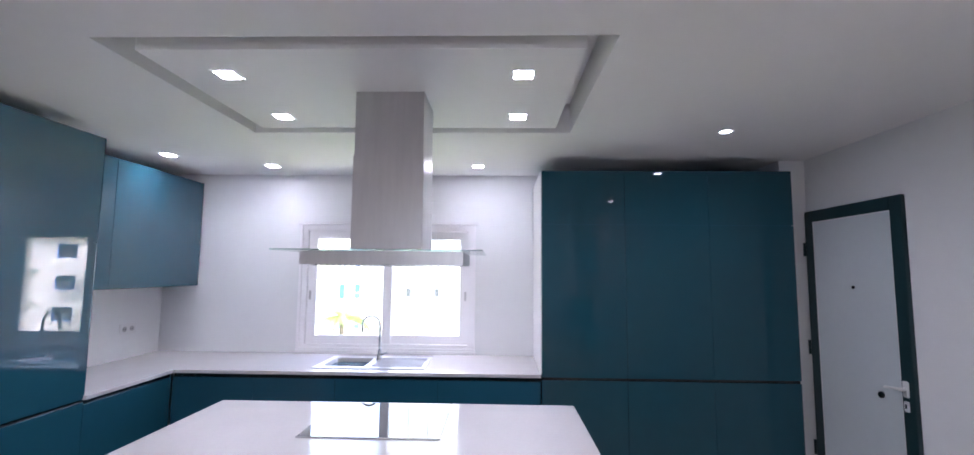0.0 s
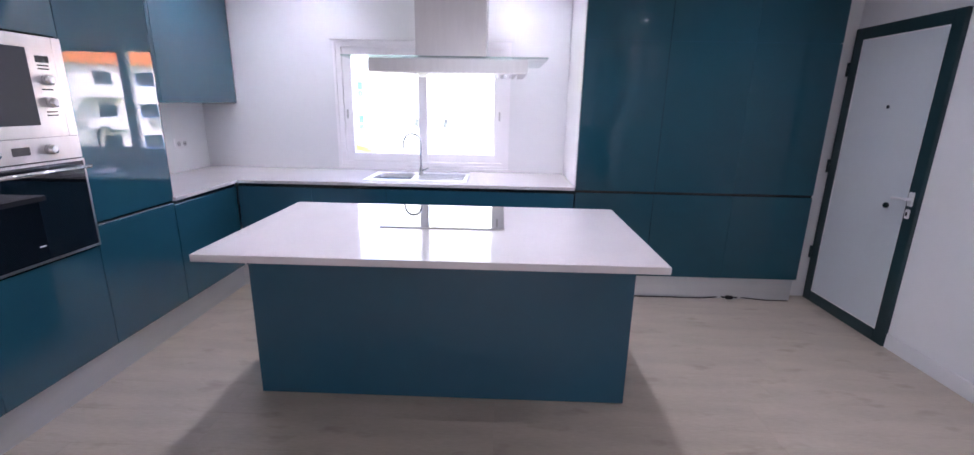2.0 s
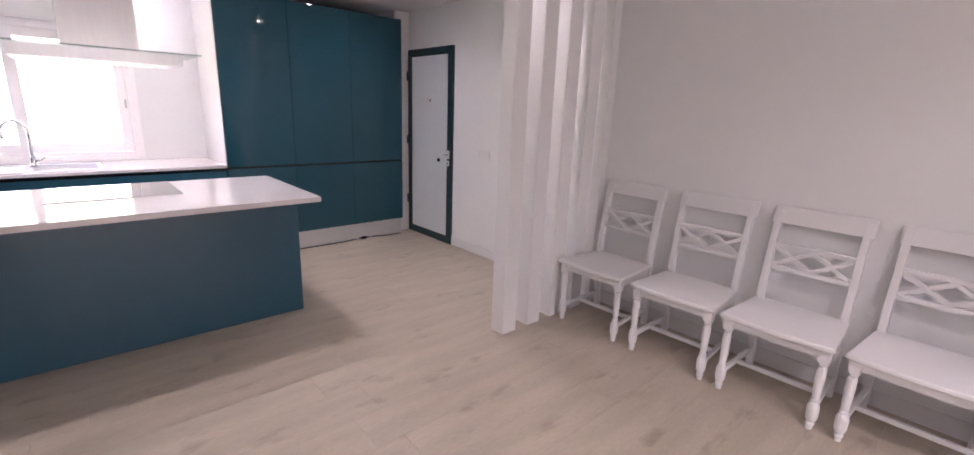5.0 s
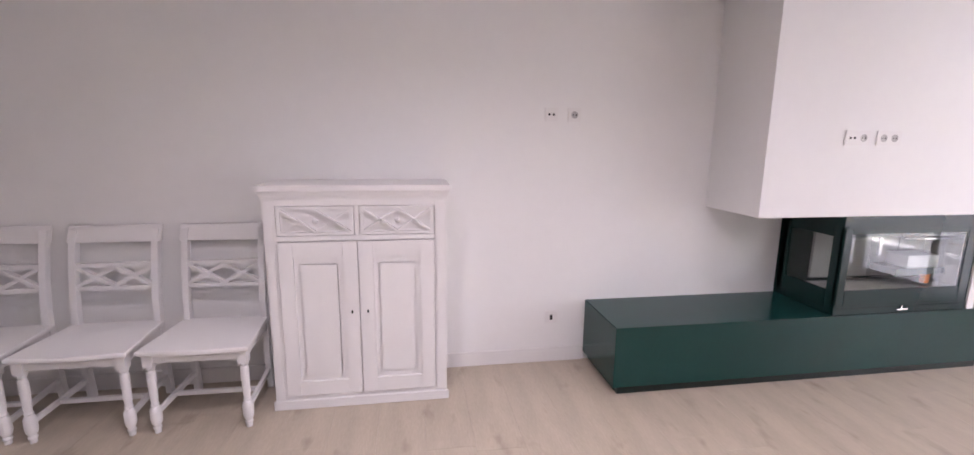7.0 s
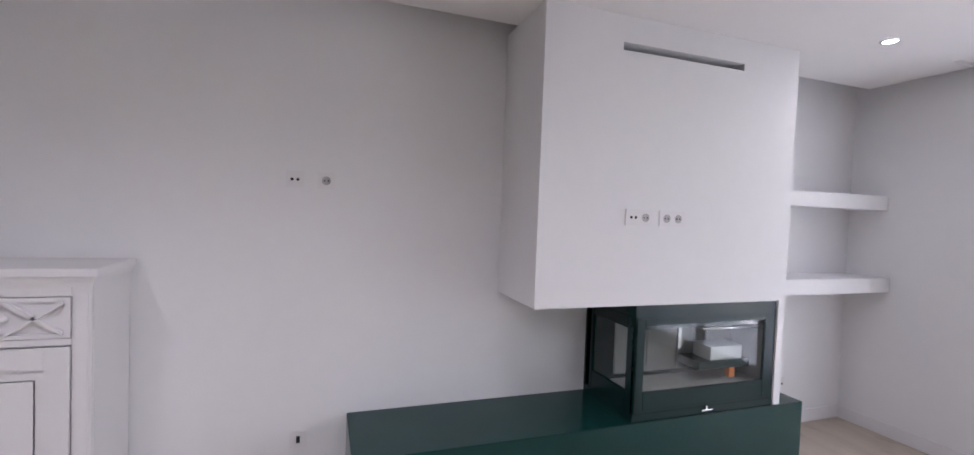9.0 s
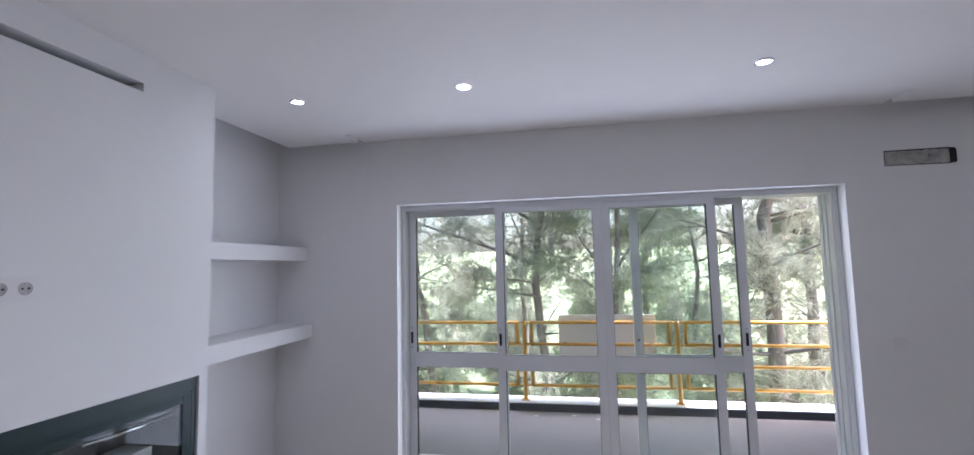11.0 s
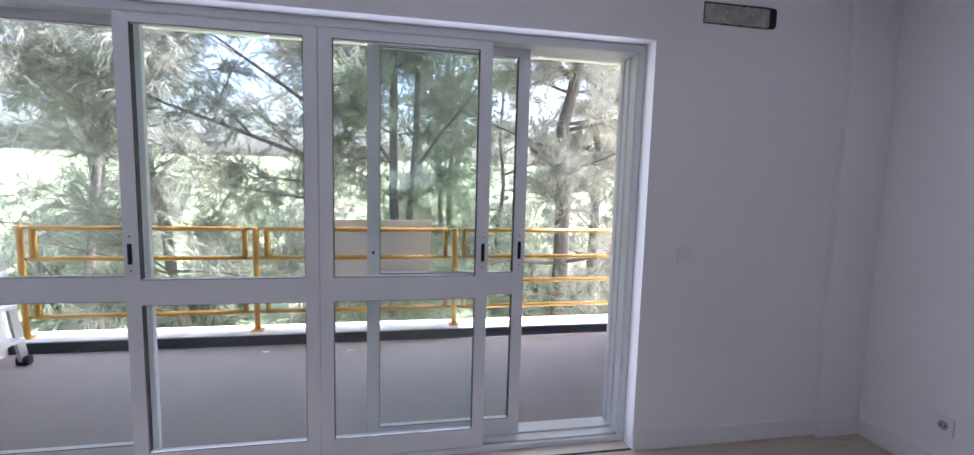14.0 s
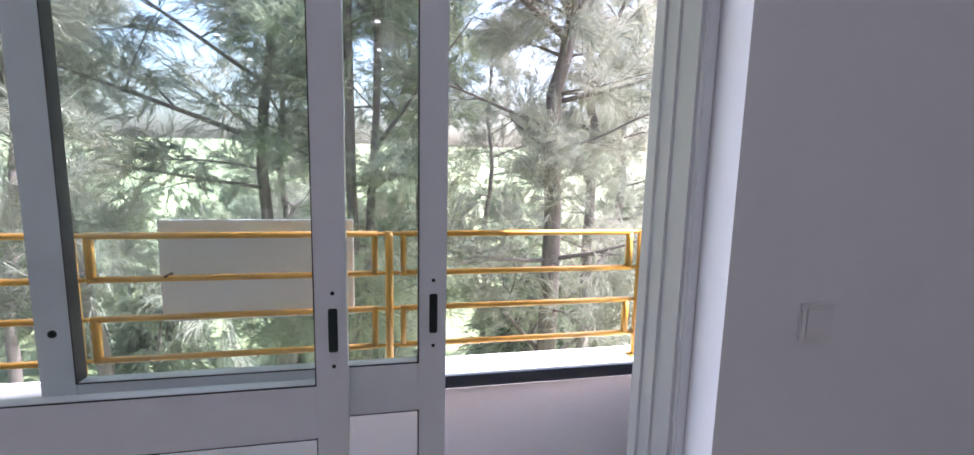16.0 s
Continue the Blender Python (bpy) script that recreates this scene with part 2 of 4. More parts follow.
def part(name, b, mat, parent, label="", bevel=0.0, smooth=False, kind=""):
    """One mesh under a thing or part; the shape is given in the world's metres."""
    origin = PLACE[parent.name]
    ob = mesh_object(name, b, mat, origin, bevel, smooth)
    ob.parent = parent
    PLACE[ob.name] = origin
    return tagged(ob, label, kind=kind)


def solo(name, b, mat, label="", category="", group="", kind="", bevel=0.0, smooth=False):
    xs, ys, zs = zip(*b.v)
    o = ((min(xs) + max(xs)) / 2, (min(ys) + max(ys)) / 2, min(zs))
    ob = mesh_object(name, b, mat, o, bevel, smooth)
    ob.location = o
    PLACE[ob.name] = o
    return tagged(ob, label, category, group, kind)


def B(*a):
    return Build().box(*a)


# ---- the rooms ----
XE, XW, XWK, YN, YS, ZC = 3.525, -1.98, -1.87, 4.99, -6.46, 2.54
structure = "structure"
solo("wall_east", B(XE, XE + 0.2, YS - 0.3, YN + 0.3, 0, 2.85), WALL, "smooth white painted plaster wall behind the chairs and the entrance door", "wall", kind=structure)
w = Build()
for a in ((XWK - 0.2, -0.6, 0, 2.85), (0.96, XE, 0, 2.85), (-0.6, 0.96, 0, 0.94), (-0.6, 0.96, 2.055, 2.85)):
    w.box(a[0], a[1], YN, YN + 0.25, a[2], a[3])
solo("wall_north", w, WALL, "smooth white painted plaster wall round the kitchen window", "wall", kind=structure)
w = Build()
for a in ((XW - 0.2, -0.602, 0, 2.85), (2.505, XE, 0, 2.85), (-0.602, 2.505, 2.07, 2.85)):
    w.box(a[0], a[1], YS - 0.3, YS, a[2], a[3])
solo("wall_south", w, WALL, "smooth white painted plaster wall round the terrace doors", "wall", kind=structure)
solo("wall_west", B(XW - 0.2, XW, YS, 1.0, 0, 2.85).box(XWK - 0.31, XWK, 1.0, YN, 0, 2.85), WALL, "smooth white painted plaster side wall", "wall", kind=structure)
solo("wall_corner_column", B(-1.98, -1.70, YS, YS + 0.03, 0, 2.84), WALL, "white plastered column standing slightly proud in the corner", "column", kind=structure)
solo("wall_end_return", B(3.335, XE, 4.386, YN, 0, 2.52), WALL, "narrow white plaster return beside the tall cabinets", "wall", kind=structure)

# ceiling with its recessed ring over the island and the gaps along the living room walls
c = Build()
R0, R1, Q0, Q1, G = -0.375, 1.625, 2.45, 3.665, 0.10
T = 2.70
c.box(XWK, XE, Q1, YN, ZC - 0.025, T).box(XWK, XE, 0.6, Q0, ZC - 0.025, T).box(XWK, R0, Q0, Q1, ZC - 0.025, T).box(R1, XE, Q0, Q1, ZC - 0.025, T)
c.box(R0 + G, R1 - G, Q0 + G, Q1 - G, ZC - 0.025, T)
c.box(XW + 0.12, XE - 0.15, YS + 0.32, 0.6, ZC + 0.02, T + 0.0)
c.box(XW + 0.12, -0.86, YS + 0.1, YS + 0.32, ZC + 0.02, T).box(2.78, XE - 0.15, YS + 0.1, YS + 0.32, ZC + 0.02, T)
c.box(-0.86, 2.78, YS, YS + 0.32, ZC + 0.045, T)
c.box(XW, XE, YS, YN, T + 0.001, T + 0.2)
solo("ceiling", c, CEIL, "white plasterboard ceiling with recessed ring and edge gaps", "ceiling", kind=structure)


# ---- kitchen ----
def cabinet_front(parent, axis, p, a0, a1, z0, z1, mat, out):
    g = 0.001
    t = 0.02 * out
    b = B(p - t, p, a0 + g, a1 - g, z0, z1) if axis == "x" else B(a0 + g, a1 - g, p - t, p, z0, z1)
    return part("door", b, mat, parent, bevel=0.0015)


def tall_unit_north(x0, x1, label):
    th = thing("tall_cabinet", ((x0 + x1) / 2, 4.6, 0.19), label, "cabinet", "tall kitchen cabinets")
    part("body", B(x0, x1, 4.262, 4.98, 0.19, 2.40), TEALM, th)
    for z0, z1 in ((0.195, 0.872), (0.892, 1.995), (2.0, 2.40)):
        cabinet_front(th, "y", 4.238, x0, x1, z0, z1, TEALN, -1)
    part("handle_rail", B(x0, x1, 4.255, 4.262, 0.872, 0.892), BLACK, th, "dark recessed grip rail")
    return th


for k in range(3):
    tall_unit_north(1.5 + 0.611 * k, 1.5 + 0.611 * (k + 1), "tall dark teal kitchen cabinet with plain handleless fronts")
solo("cabinet_side_panel", B(1.492, 1.4985, 4.25, 4.985, 0.91, 2.40), PLASTIC, "white side panel between worktop and tall cabinets", "panel")
solo("plinth_tall", B(1.3, 3.33, 4.28, 4.298, 0, 0.188), PLINTH, "brushed pale metal plinth under the tall cabinets", "plinth")
solo("plinth_north", B(-1.25, 1.298, 4.28, 4.298, 0, 0.188), PLINTH, "brushed pale metal plinth under the base cabinets", "plinth")
solo("plinth_west", B(-1.268, -1.25, 1.0, 4.279, 0, 0.188), PLINTH, "brushed pale metal plinth along the oven wall", "plinth")


def base_unit_north(x0, x1):
    th = thing("base_cabinet", ((x0 + x1) / 2, 4.6, 0.19), "dark teal base cabinet with a plain handleless front", "cabinet", "kitchen base cabinets")
    part("body", B(x0, x1, 4.262, 4.98, 0.19, 0.885), TEALM, th)
    cabinet_front(th, "y", 4.242, x0, x1, 0.195, 0.858, TEALM, -1)
    part("handle_rail", B(x0, x1, 4.255, 4.261, 0.86, 0.884), BLACK, th, "dark recessed grip rail")


for a, b_ in ((-1.2, -0.6), (-0.6, 0.0), (0.0, 0.75), (0.75, 1.49)):
    base_unit_north(a, b_)
for a, b_ in ((3.512, 4.24),):
    th = thing("base_cabinet", (-1.5, (a + b_) / 2, 0.19), "dark teal corner base cabinet with a plain front", "cabinet", "kitchen base cabinets")
    part("body", B(-1.86, -1.226, a, 4.26, 0.19, 0.885), TEALM, th)
    cabinet_front(th, "x", -1.206, a, b_, 0.195, 0.858, TEAL, 1)
    part("handle_rail", B(-1.225, -1.219, a, b_, 0.86, 0.884), BLACK, th, "dark recessed grip rail")
wt = thing("worktop", (-0.2, 4.6, 0.889), "polished white quartz worktop on the teal base cabinets", "worktop")
for q in ((-1.868, -1.185, 3.506, 4.225), (-1.868, -0.165, 4.225, 4.988), (0.165, 1.49, 4.225, 4.988), (-0.165, 0.165, 4.225, 4.405), (-0.165, 0.165, 4.755, 4.988)):
    part("slab", B(*q, 0.889, 0.912), QUARTZ, wt)

# tall units along the west wall
for y0, y1, oven in ((3.51, 2.905, False), (2.905, 2.29, True), (2.29, 1.685, False), (1.685, 1.08, False)):
    th = thing("tall_cabinet", (-1.5, (y0 + y1) / 2, 0.19), "tall glossy teal cabinet holding the built-in oven" if oven else "tall glossy dark teal cabinet with plain handleless fronts", "cabinet", "tall kitchen cabinets")
    if oven:
        part("body", B(-1.86, -1.226, y1, y0, 0.19, 0.76).box(-1.86, -1.226, y1, y0, 1.80, 2.43).box(-1.86, -1.75, y1, y0, 0.76, 1.80), TEALM, th)
        cabinet_front(th, "x", -1.206, y1, y0, 0.195, 0.765, TEAL, 1)
        cabinet_front(th, "x", -1.206, y1, y0, 1.80, 2.43, TEAL, 1)
    else:
        part("body", B(-1.86, -1.226, y1, y0, 0.19, 2.43), TEALM, th)
        for z0, z1 in ((0.195, 0.872), (0.892, 1.796), (1.80, 2.43)):
            cabinet_front(th, "x", -1.206, y1, y0, z0, z1, TEAL, 1)
        part("handle_rail", B(-1.225, -1.219, y1, y0, 0.872, 0.892), BLACK, th, "dark recessed grip rail")
    if y0 == 3.51:
        part("side_panel", B(-1.86, -1.206, 3.5105, 3.5125, 0.915, 2.43), TEALM, th)

# wall units
for a, b_ in ((3.53, 4.0), (4.0, 4.975)):
    th = thing("wall_cabinet", (-1.7, (a + b_) / 2, 1.50), "glossy dark teal wall cabinet above the white worktop", "cabinet", "kitchen wall cabinets")
    part("body", B(-1.865, -1.556, a, b_, 1.50, 2.43), TEALM, th)
    cabinet_front(th, "x", -1.534, a, b_, 1.497, 2.43, TEAL, 1)


def knob_on_x(parent, x, y, z, r=0.019, depth=0.03, mat=None):
    b = Build().lathe([(r, 0), (r, depth * 0.6), (r * 0.85, depth), (r * 0.5, depth)], seg=20)
    b.turned(Matrix.Translation((x, y, z)) @ Matrix.Rotation(radians(90), 4, "Y"))
    return part("knob", b, mat or CHROME, parent, smooth=True)


# microwave and oven in the column
mw = thing("microwave_oven", (-1.5, 2.6, 1.41), "stainless steel built-in microwave with a dark glass door", "microwave")
part("body", B(-1.7, -1.205, 2.31, 2.895, 1.35, 1.785), BLACK, mw)
part("front_frame", Build().border("x", -1.205, -1.193, 2.298, 2.9, 1.345, 1.79, 0.05, 0.055), STEEL, mw, bevel=0.002)
part("door_glass", B(-1.204, -1.195, 2.348, 2.72, 1.40, 1.735), BLACKGLASS, mw, "dark reflective glass door")
part("control_panel", B(-1.2035, -1.1935, 2.72, 2.85, 1.40, 1.735), STEEL, mw, "steel control panel")
part("display", B(-1.1935, -1.1925, 2.755, 2.82, 1.675, 1.705), BLACKGLASS, mw, "small dark display")
for z in (1.60, 1.50):
    knob_on_x(mw, -1.1935, 2.787, z, 0.024)
for z in (1.66, 1.645, 1.555, 1.455, 1.44):
    part("button", B(-1.1935, -1.1925, 2.76, 2.815, z, z + 0.006), BLACK, mw)
ov = thing("oven", (-1.5, 2.6, 0.775), "stainless steel built-in oven with a black glass door", "oven")
part("body", B(-1.74, -1.205, 2.31, 2.895, 0.775, 1.335), BLACK, ov)
part("control_panel", B(-1.205, -1.193, 2.298, 2.9, 1.238, 1.343), STEEL, ov, "steel control panel", bevel=0.002)
for y in (2.47, 2.73):
    knob_on_x(ov, -1.193, y, 1.29, 0.024)
part("display", B(-1.193, -1.1915, 2.56, 2.64, 1.272, 1.308), BLACKGLASS, ov)
part("door", B(-1.204, -1.193, 2.298, 2.9, 0.79, 1.232), BLACKGLASS, ov, "black glass oven door")
part("door_trim", Build().border("x", -1.1932, -1.190, 2.297, 2.901, 0.778, 1.233, 0.008, 0.012), STEEL, ov)
h = Build().tube([(-1.145, 2.32, 1.195), (-1.145, 2.88, 1.195)], 0.009, 12)
for y in (2.345, 2.855):
    h.tube([(-1.193, y, 1.195), (-1.145, y, 1.195)], 0.007, 10)
part("handle", h, CHROME, ov, "chrome bar handle", smooth=True)
part("badge", B(-1.193, -1.1922, 2.585, 2.615, 0.855, 0.861), PLASTIC, ov, "tiny pale maker's mark")

# island
isl = thing("kitchen_island", (0.62, 3.1, 0), "dark teal kitchen island body under a white quartz top", "kitchen island")
part("body", B(-0.348, 1.585, 2.807, 3.44, 0.03, 0.874), TEALM, isl)
part("back_panel", B(-0.35, 1.587, 2.787, 2.806, 0.004, 0.873), TEALM, isl, "flat dark teal back panel", bevel=0.0015)
part("side_panel", B(1.587, 1.60, 2.86, 3.46, 0.78, 0.872), PLASTIC, isl, "small pale panel below the worktop")
part("plinth", B(-0.33, 1.565, 2.83, 3.40, 0, 0.03), BLACK, isl)
solo("island_worktop", B(-0.368, 1.604, 2.395, 3.472, 0.878, 0.91), QUARTZ, "polished white quartz island top with a seating overhang", "worktop", bevel=0.002)
ck = thing("cooktop", (0.615, 3.18, 0.911), "flat black glass induction cooktop in the island top", "cooktop")
part("glass_top", B(0.297, 0.932, 2.907, 3.44, 0.9112, 0.9165), BLACKGLASS, ck, bevel=0.001)
part("trim", B(0.293, 0.936, 2.9035, 2.9065, 0.911, 0.9165), STEEL, ck, "thin steel front edge")

# extractor
hd = thing("extractor_hood", (0.63, 3.15, 1.665), "stainless steel island extractor hood with a glass canopy", "extractor hood")
part("chimney", B(0.48, 0.822, 2.985, 3.29, 1.742, 2.20), STEEL, hd, bevel=0.002)
part("upper_chimney", B(0.484, 0.818, 2.989, 3.286, 2.20, 2.6), STEEL, hd)
part("canopy", B(0.152, 1.112, 2.87, 3.45, 1.735, 1.741), GLASSG, hd, "clear glass canopy sheet with a green edge")
part("motor_box", B(0.262, 1.022, 2.93, 3.40, 1.672, 1.734), STEEL, hd, bevel=0.003)
f = Build()
for k in range(24):
    f.box(0.30 + k * 0.029, 0.312 + k * 0.029, 2.98, 3.34, 1.667, 1.6715)
part("grease_filter", f, CHROME, hd, "slotted metal grease filter")

# kitchen window
kw = thing("window_1", (0.18, 5.05, 0.94), "white two-pane sliding kitchen window with a raised roller blind", "window", kind=structure)
part("window_frame", Build().border("y", YN - 0.002, YN + 0.09, -0.598, 0.958, 0.942, 2.053, 0.05, 0.05), PVCW, kw, bevel=0.003)
part("window_trim", Build().border("y", YN - 0.022, YN - 0.003, -0.616, 0.976, 0.94, 2.057, 0.026, 0.024), PVCW, kw, "raised white outer window trim", bevel=0.004)
for x0, x1, y in ((-0.55, 0.216, 5.035), (0.138, 0.91, 5.065)):
    s = part("sash", Build().border("y", y - 0.014, y + 0.014, x0, x1, 0.99, 2.005, 0.078, 0.075), PVCW, kw, bevel=0.002)
    pn = part("pane", B(x0 + 0.076, x1 - 0.076, y - 0.003, y + 0.003, 1.063, 1.932), GLASS, s)
    pn.visible_shadow = False
for x in (-0.522, 0.885):
    part("latch", B(x - 0.008, x + 0.008, 5.008, 5.02, 1.38, 1.46), STEEL, kw, "small grey latch", bevel=0.002)
part("window_sill", B(-0.62, 0.98, 4.968, 4.99, 0.914, 0.938), PVCW, kw)
rb = thing("roller_blind", (0.18, 4.95, 2.07), "white roller blind box above the kitchen window", "blind")
part("cassette", B(-0.64, 1.0, 4.955, 4.988, 2.058, 2.085), PLASTIC, rb, bevel=0.004)

# sink and tap
sk = thing("sink", (0.2, 4.6, 0.912), "stainless steel sink with one bowl and a ribbed drainer", "sink")
rim = Build()
SX0, SX1, SY0, SY1 = -0.215, 0.63, 4.34, 4.84
for a in ((SX0, -0.16, SY0, SY1), (0.16, SX1, SY0, SY1), (-0.16, 0.16, SY0, 4.41), (-0.16, 0.16, 4.75, SY1)):
    rim.box(a[0], a[1], a[2], a[3], 0.9125, 0.917)
part("rim", rim, STEEL, sk)


def rounded(x0, x1, y0, y1, r, z, n=5):
    out = []
    for cx, cy, a0 in ((x1 - r, y1 - r, 0), (x0 + r, y1 - r, 90), (x0 + r, y0 + r, 180), (x1 - r, y0 + r, 270)):
        out += [(cx + r * math.cos(radians(a0 + 90 * i / n)), cy + r * math.sin(radians(a0 + 90 * i / n)), z) for i in range(n + 1)]
    return out


bowl = [rounded(-0.163 + e, 0.163 - e, 4.407 + e, 4.753 - e, r, z) for e, r, z in ((0, 0.004, 0.9165), (0.004, 0.05, 0.912), (0.012, 0.055, 0.80), (0.035, 0.05, 0.765), (0.12, 0.03, 0.76))]
part("bowl", Build().loft(bowl[::-1], caps=False).add(bowl[-1], [tuple(range(len(bowl[-1])))]), STEEL, sk, smooth=True)
rb_ = Build()
for k in range(11):
    rb_.box(0.215, 0.6, 4.40 + k * 0.034, 4.412 + k * 0.034, 0.917, 0.9195)
part("drainer_rib", rb_, STEEL, sk)
part("drain", Build().lathe([(0.03, 0.7605), (0.03, 0.763), (0.012, 0.7635)], 0, 4.58, 18), CHROME, sk, smooth=True)
tp = thing("tap", (0.2, 4.66, 0.917), "tall chrome swan-neck kitchen tap behind the sink", "tap")
part("base", Build().lathe([(0.027, 0.917), (0.027, 0.93), (0.02, 0.935), (0.019, 0.99), (0.015, 1.0), (0.01, 1.005)], 0.215, 4.66, 20), CHROME, tp, smooth=True)
pts = [(0.215, 4.66, 0.99), (0.215, 4.66, 1.19)] + [(0.215 - 0.075 * (1 - math.cos(a)), 4.66, 1.19 + 0.085 * math.sin(a)) for a in [radians(q) for q in range(15, 200, 15)]]
pts.append((pts[-1][0], 4.66, pts[-1][2] - 0.03))
part("spout", Build().tube(pts, 0.010, 14), CHROME, tp, smooth=True)
part("lever", Build().tube([(0.235, 4.655, 0.965), (0.262, 4.63, 0.975), (0.285, 4.605, 0.99)], [0.009, 0.007, 0.006], 10), CHROME, tp, smooth=True)


# ---- doors ----
door = thing("door_1", (XE, 3.95, 0), "white panelled entrance door in a dark teal frame", "door", kind=structure)
fr = Build().border("x", XE - 0.025, XE + 0.01, 3.523, 4.375, 0.0, 2.112, 0.085, 0.09, 0.085)
part("door_frame", fr, DARKFRAME, door, "dark teal door frame", bevel=0.003)
part("leaf", B(XE - 0.02, XE - 0.004, 3.6, 4.292, 0.085, 2.032), DOORWHITE, door, "white flat door leaf")
part("leaf_edge", Build().border("x", XE - 0.0235, XE - 0.02, 3.603, 4.29, 0.088, 2.03, 0.008, 0.008), PLASTIC, door)
part("door_handle", Build().tube([(XE - 0.03, 3.572, 1.0), (XE - 0.07, 3.572, 1.0)], 0.011, 12).tube([(XE - 0.068, 3.56, 1.0), (XE - 0.07, 3.60, 1.0), (XE - 0.064, 3.675, 0.99)], 0.011, 12, 0.7), PLASTIC, door, "white lever handle", smooth=True)
part("handle_plate", B(XE - 0.036, XE - 0.0255, 3.552, 3.592, 0.955, 1.045), PLASTIC, door, "white handle plate", bevel=0.004)
part("lock_plate", B(XE - 0.036, XE - 0.0255, 3.556, 3.59, 0.875, 0.935), PLASTIC, door, "white lock plate", bevel=0.004)
part("keyhole", B(XE - 0.0375, XE - 0.0355, 3.567, 3.579, 0.893, 0.918), BLACK, door)
part("lock_cylinder", Build().lathe([(0.02, 0), (0.02, 0.012), (0.01, 0.02)], seg=16).turned(Matrix.Translation((XE - 0.02, 3.755, 0.925)) @ Matrix.Rotation(radians(-90), 4, "Y")), BLACK, door, smooth=True)
part("peephole", Build().lathe([(0.011, 0), (0.011, 0.006), (0.006, 0.008)], seg=14).turned(Matrix.Translation((XE - 0.02, 3.93, 1.563)) @ Matrix.Rotation(radians(-90), 4, "Y")), BLACK, door, smooth=True)
for z in (0.35, 1.06, 1.78):
    part("hinge", Build().tube([(XE - 0.032, 4.378, z), (XE - 0.032, 4.378, z + 0.10)], 0.009, 10), DARKFRAME, door, smooth=True)


def sliding_leaf(parent, x0, x1, y, lock_x=None):
    lf = part("leaf", Build().border("y", y - 0.016, y + 0.016, x0, x1, 0.03, 2.045, 0.062, 0.10, 0.06).box(x0 + 0.062, x1 - 0.062, y - 0.0158, y + 0.0158, 0.80, 0.918), PVC, parent, bevel=0.002)
    for z0, z1 in ((0.128, 0.802), (0.916, 1.987)):
        p = part("pane", B(x0 + 0.058, x1 - 0.058, y - 0.003, y + 0.003, z0, z1), DOORGLASS, lf)
        p.visible_shadow = False
        part("gasket", Build().border("y", y - 0.0165, y + 0.0165, x0 + 0.060, x1 - 0.060, z0 - 0.001, z1 + 0.001, 0.0022, 0.0022), RUBBER, lf, "thin black rubber glazing gasket")
    if lock_x is not None:
        for z in (0.955, 1.105):
            part("screw", Build().lathe([(0.004, 0), (0.004, 0.0015), (0.002, 0.002)], seg=10).turned(Matrix.Translation((lock_x, y + 0.016, z)) @ Matrix.Rotation(radians(-90), 4, "X")), BLACK, lf)
        part("lock_plate", B(lock_x - 0.014, lock_x + 0.014, y + 0.0155, y + 0.0185, 0.972, 1.088), PVC, lf, bevel=0.001)
        part("lock", B(lock_x - 0.009, lock_x + 0.009, y + 0.0155, y + 0.021, 0.985, 1.075), BLACK, lf, "black recessed lock", bevel=0.002)
    return lf


wd = thing("window_2", (0.95, -6.64, 0), "white aluminium sliding terrace doors, one leaf slid open", "window", kind=structure)
part("window_frame", Build().border("y", -6.765, -6.553, -0.6015, 2.5045, 0.0, 2.0695, 0.028, 0.028, 0.04), PVC, wd, bevel=0.003)
sliding_leaf(wd, 1.69, 2.474, -6.655, 2.452)
sliding_leaf(wd, 0.959, 1.752, -6.575, 1.727)
sliding_leaf(wd, 0.172, 0.957, -6.575, 0.198)
sliding_leaf(wd, -0.035, 0.752, -6.655, -0.006)
part("screw", Build().lathe([(0.008, 0), (0.008, 0.002), (0.004, 0.003)], seg=10).turned(Matrix.Translation((0.722, -6.639, 1.02)) @ Matrix.Rotation(radians(-90), 4, "X")), BLACK, wd)
for z in (0.25, 0.95, 1.12, 1.75):
    part("screw", Build().lathe([(0.006, 0), (0.006, 0.002), (0.003, 0.003)], seg=10).turned(Matrix.Translation((-0.5735, -6.66, z)) @ Matrix.Rotation(radians(90), 4, "Y")), BLACK, wd)
part("jamb_track", B(-0.5733, -0.566, -6.662, -6.648, 0.03, 2.03).box(-0.5733, -0.566, -6.722, -6.71, 0.03, 2.03).box(-0.5733, -0.566, -6.582, -6.568, 0.03, 2.03), PVC, wd, "raised white aluminium guide ribs")
part("sill_track", B(-0.57, 2.474, -6.66, -6.65, 0.028, 0.036).box(-0.57, 2.474, -6.58, -6.57, 0.028, 0.036), STEEL, wd)
solo("threshold", B(-0.601, 2.504, -6.80, -6.475, -0.03, -0.001), STONE, "polished beige stone threshold under the sliding doors", "threshold", kind=structure)
solo("floor_trim", B(-0.601, 2.504, -6.4745, -6.461, -0.02, 0.003), BLACK, "thin dark metal strip where floor meets threshold", "trim", kind=structure)


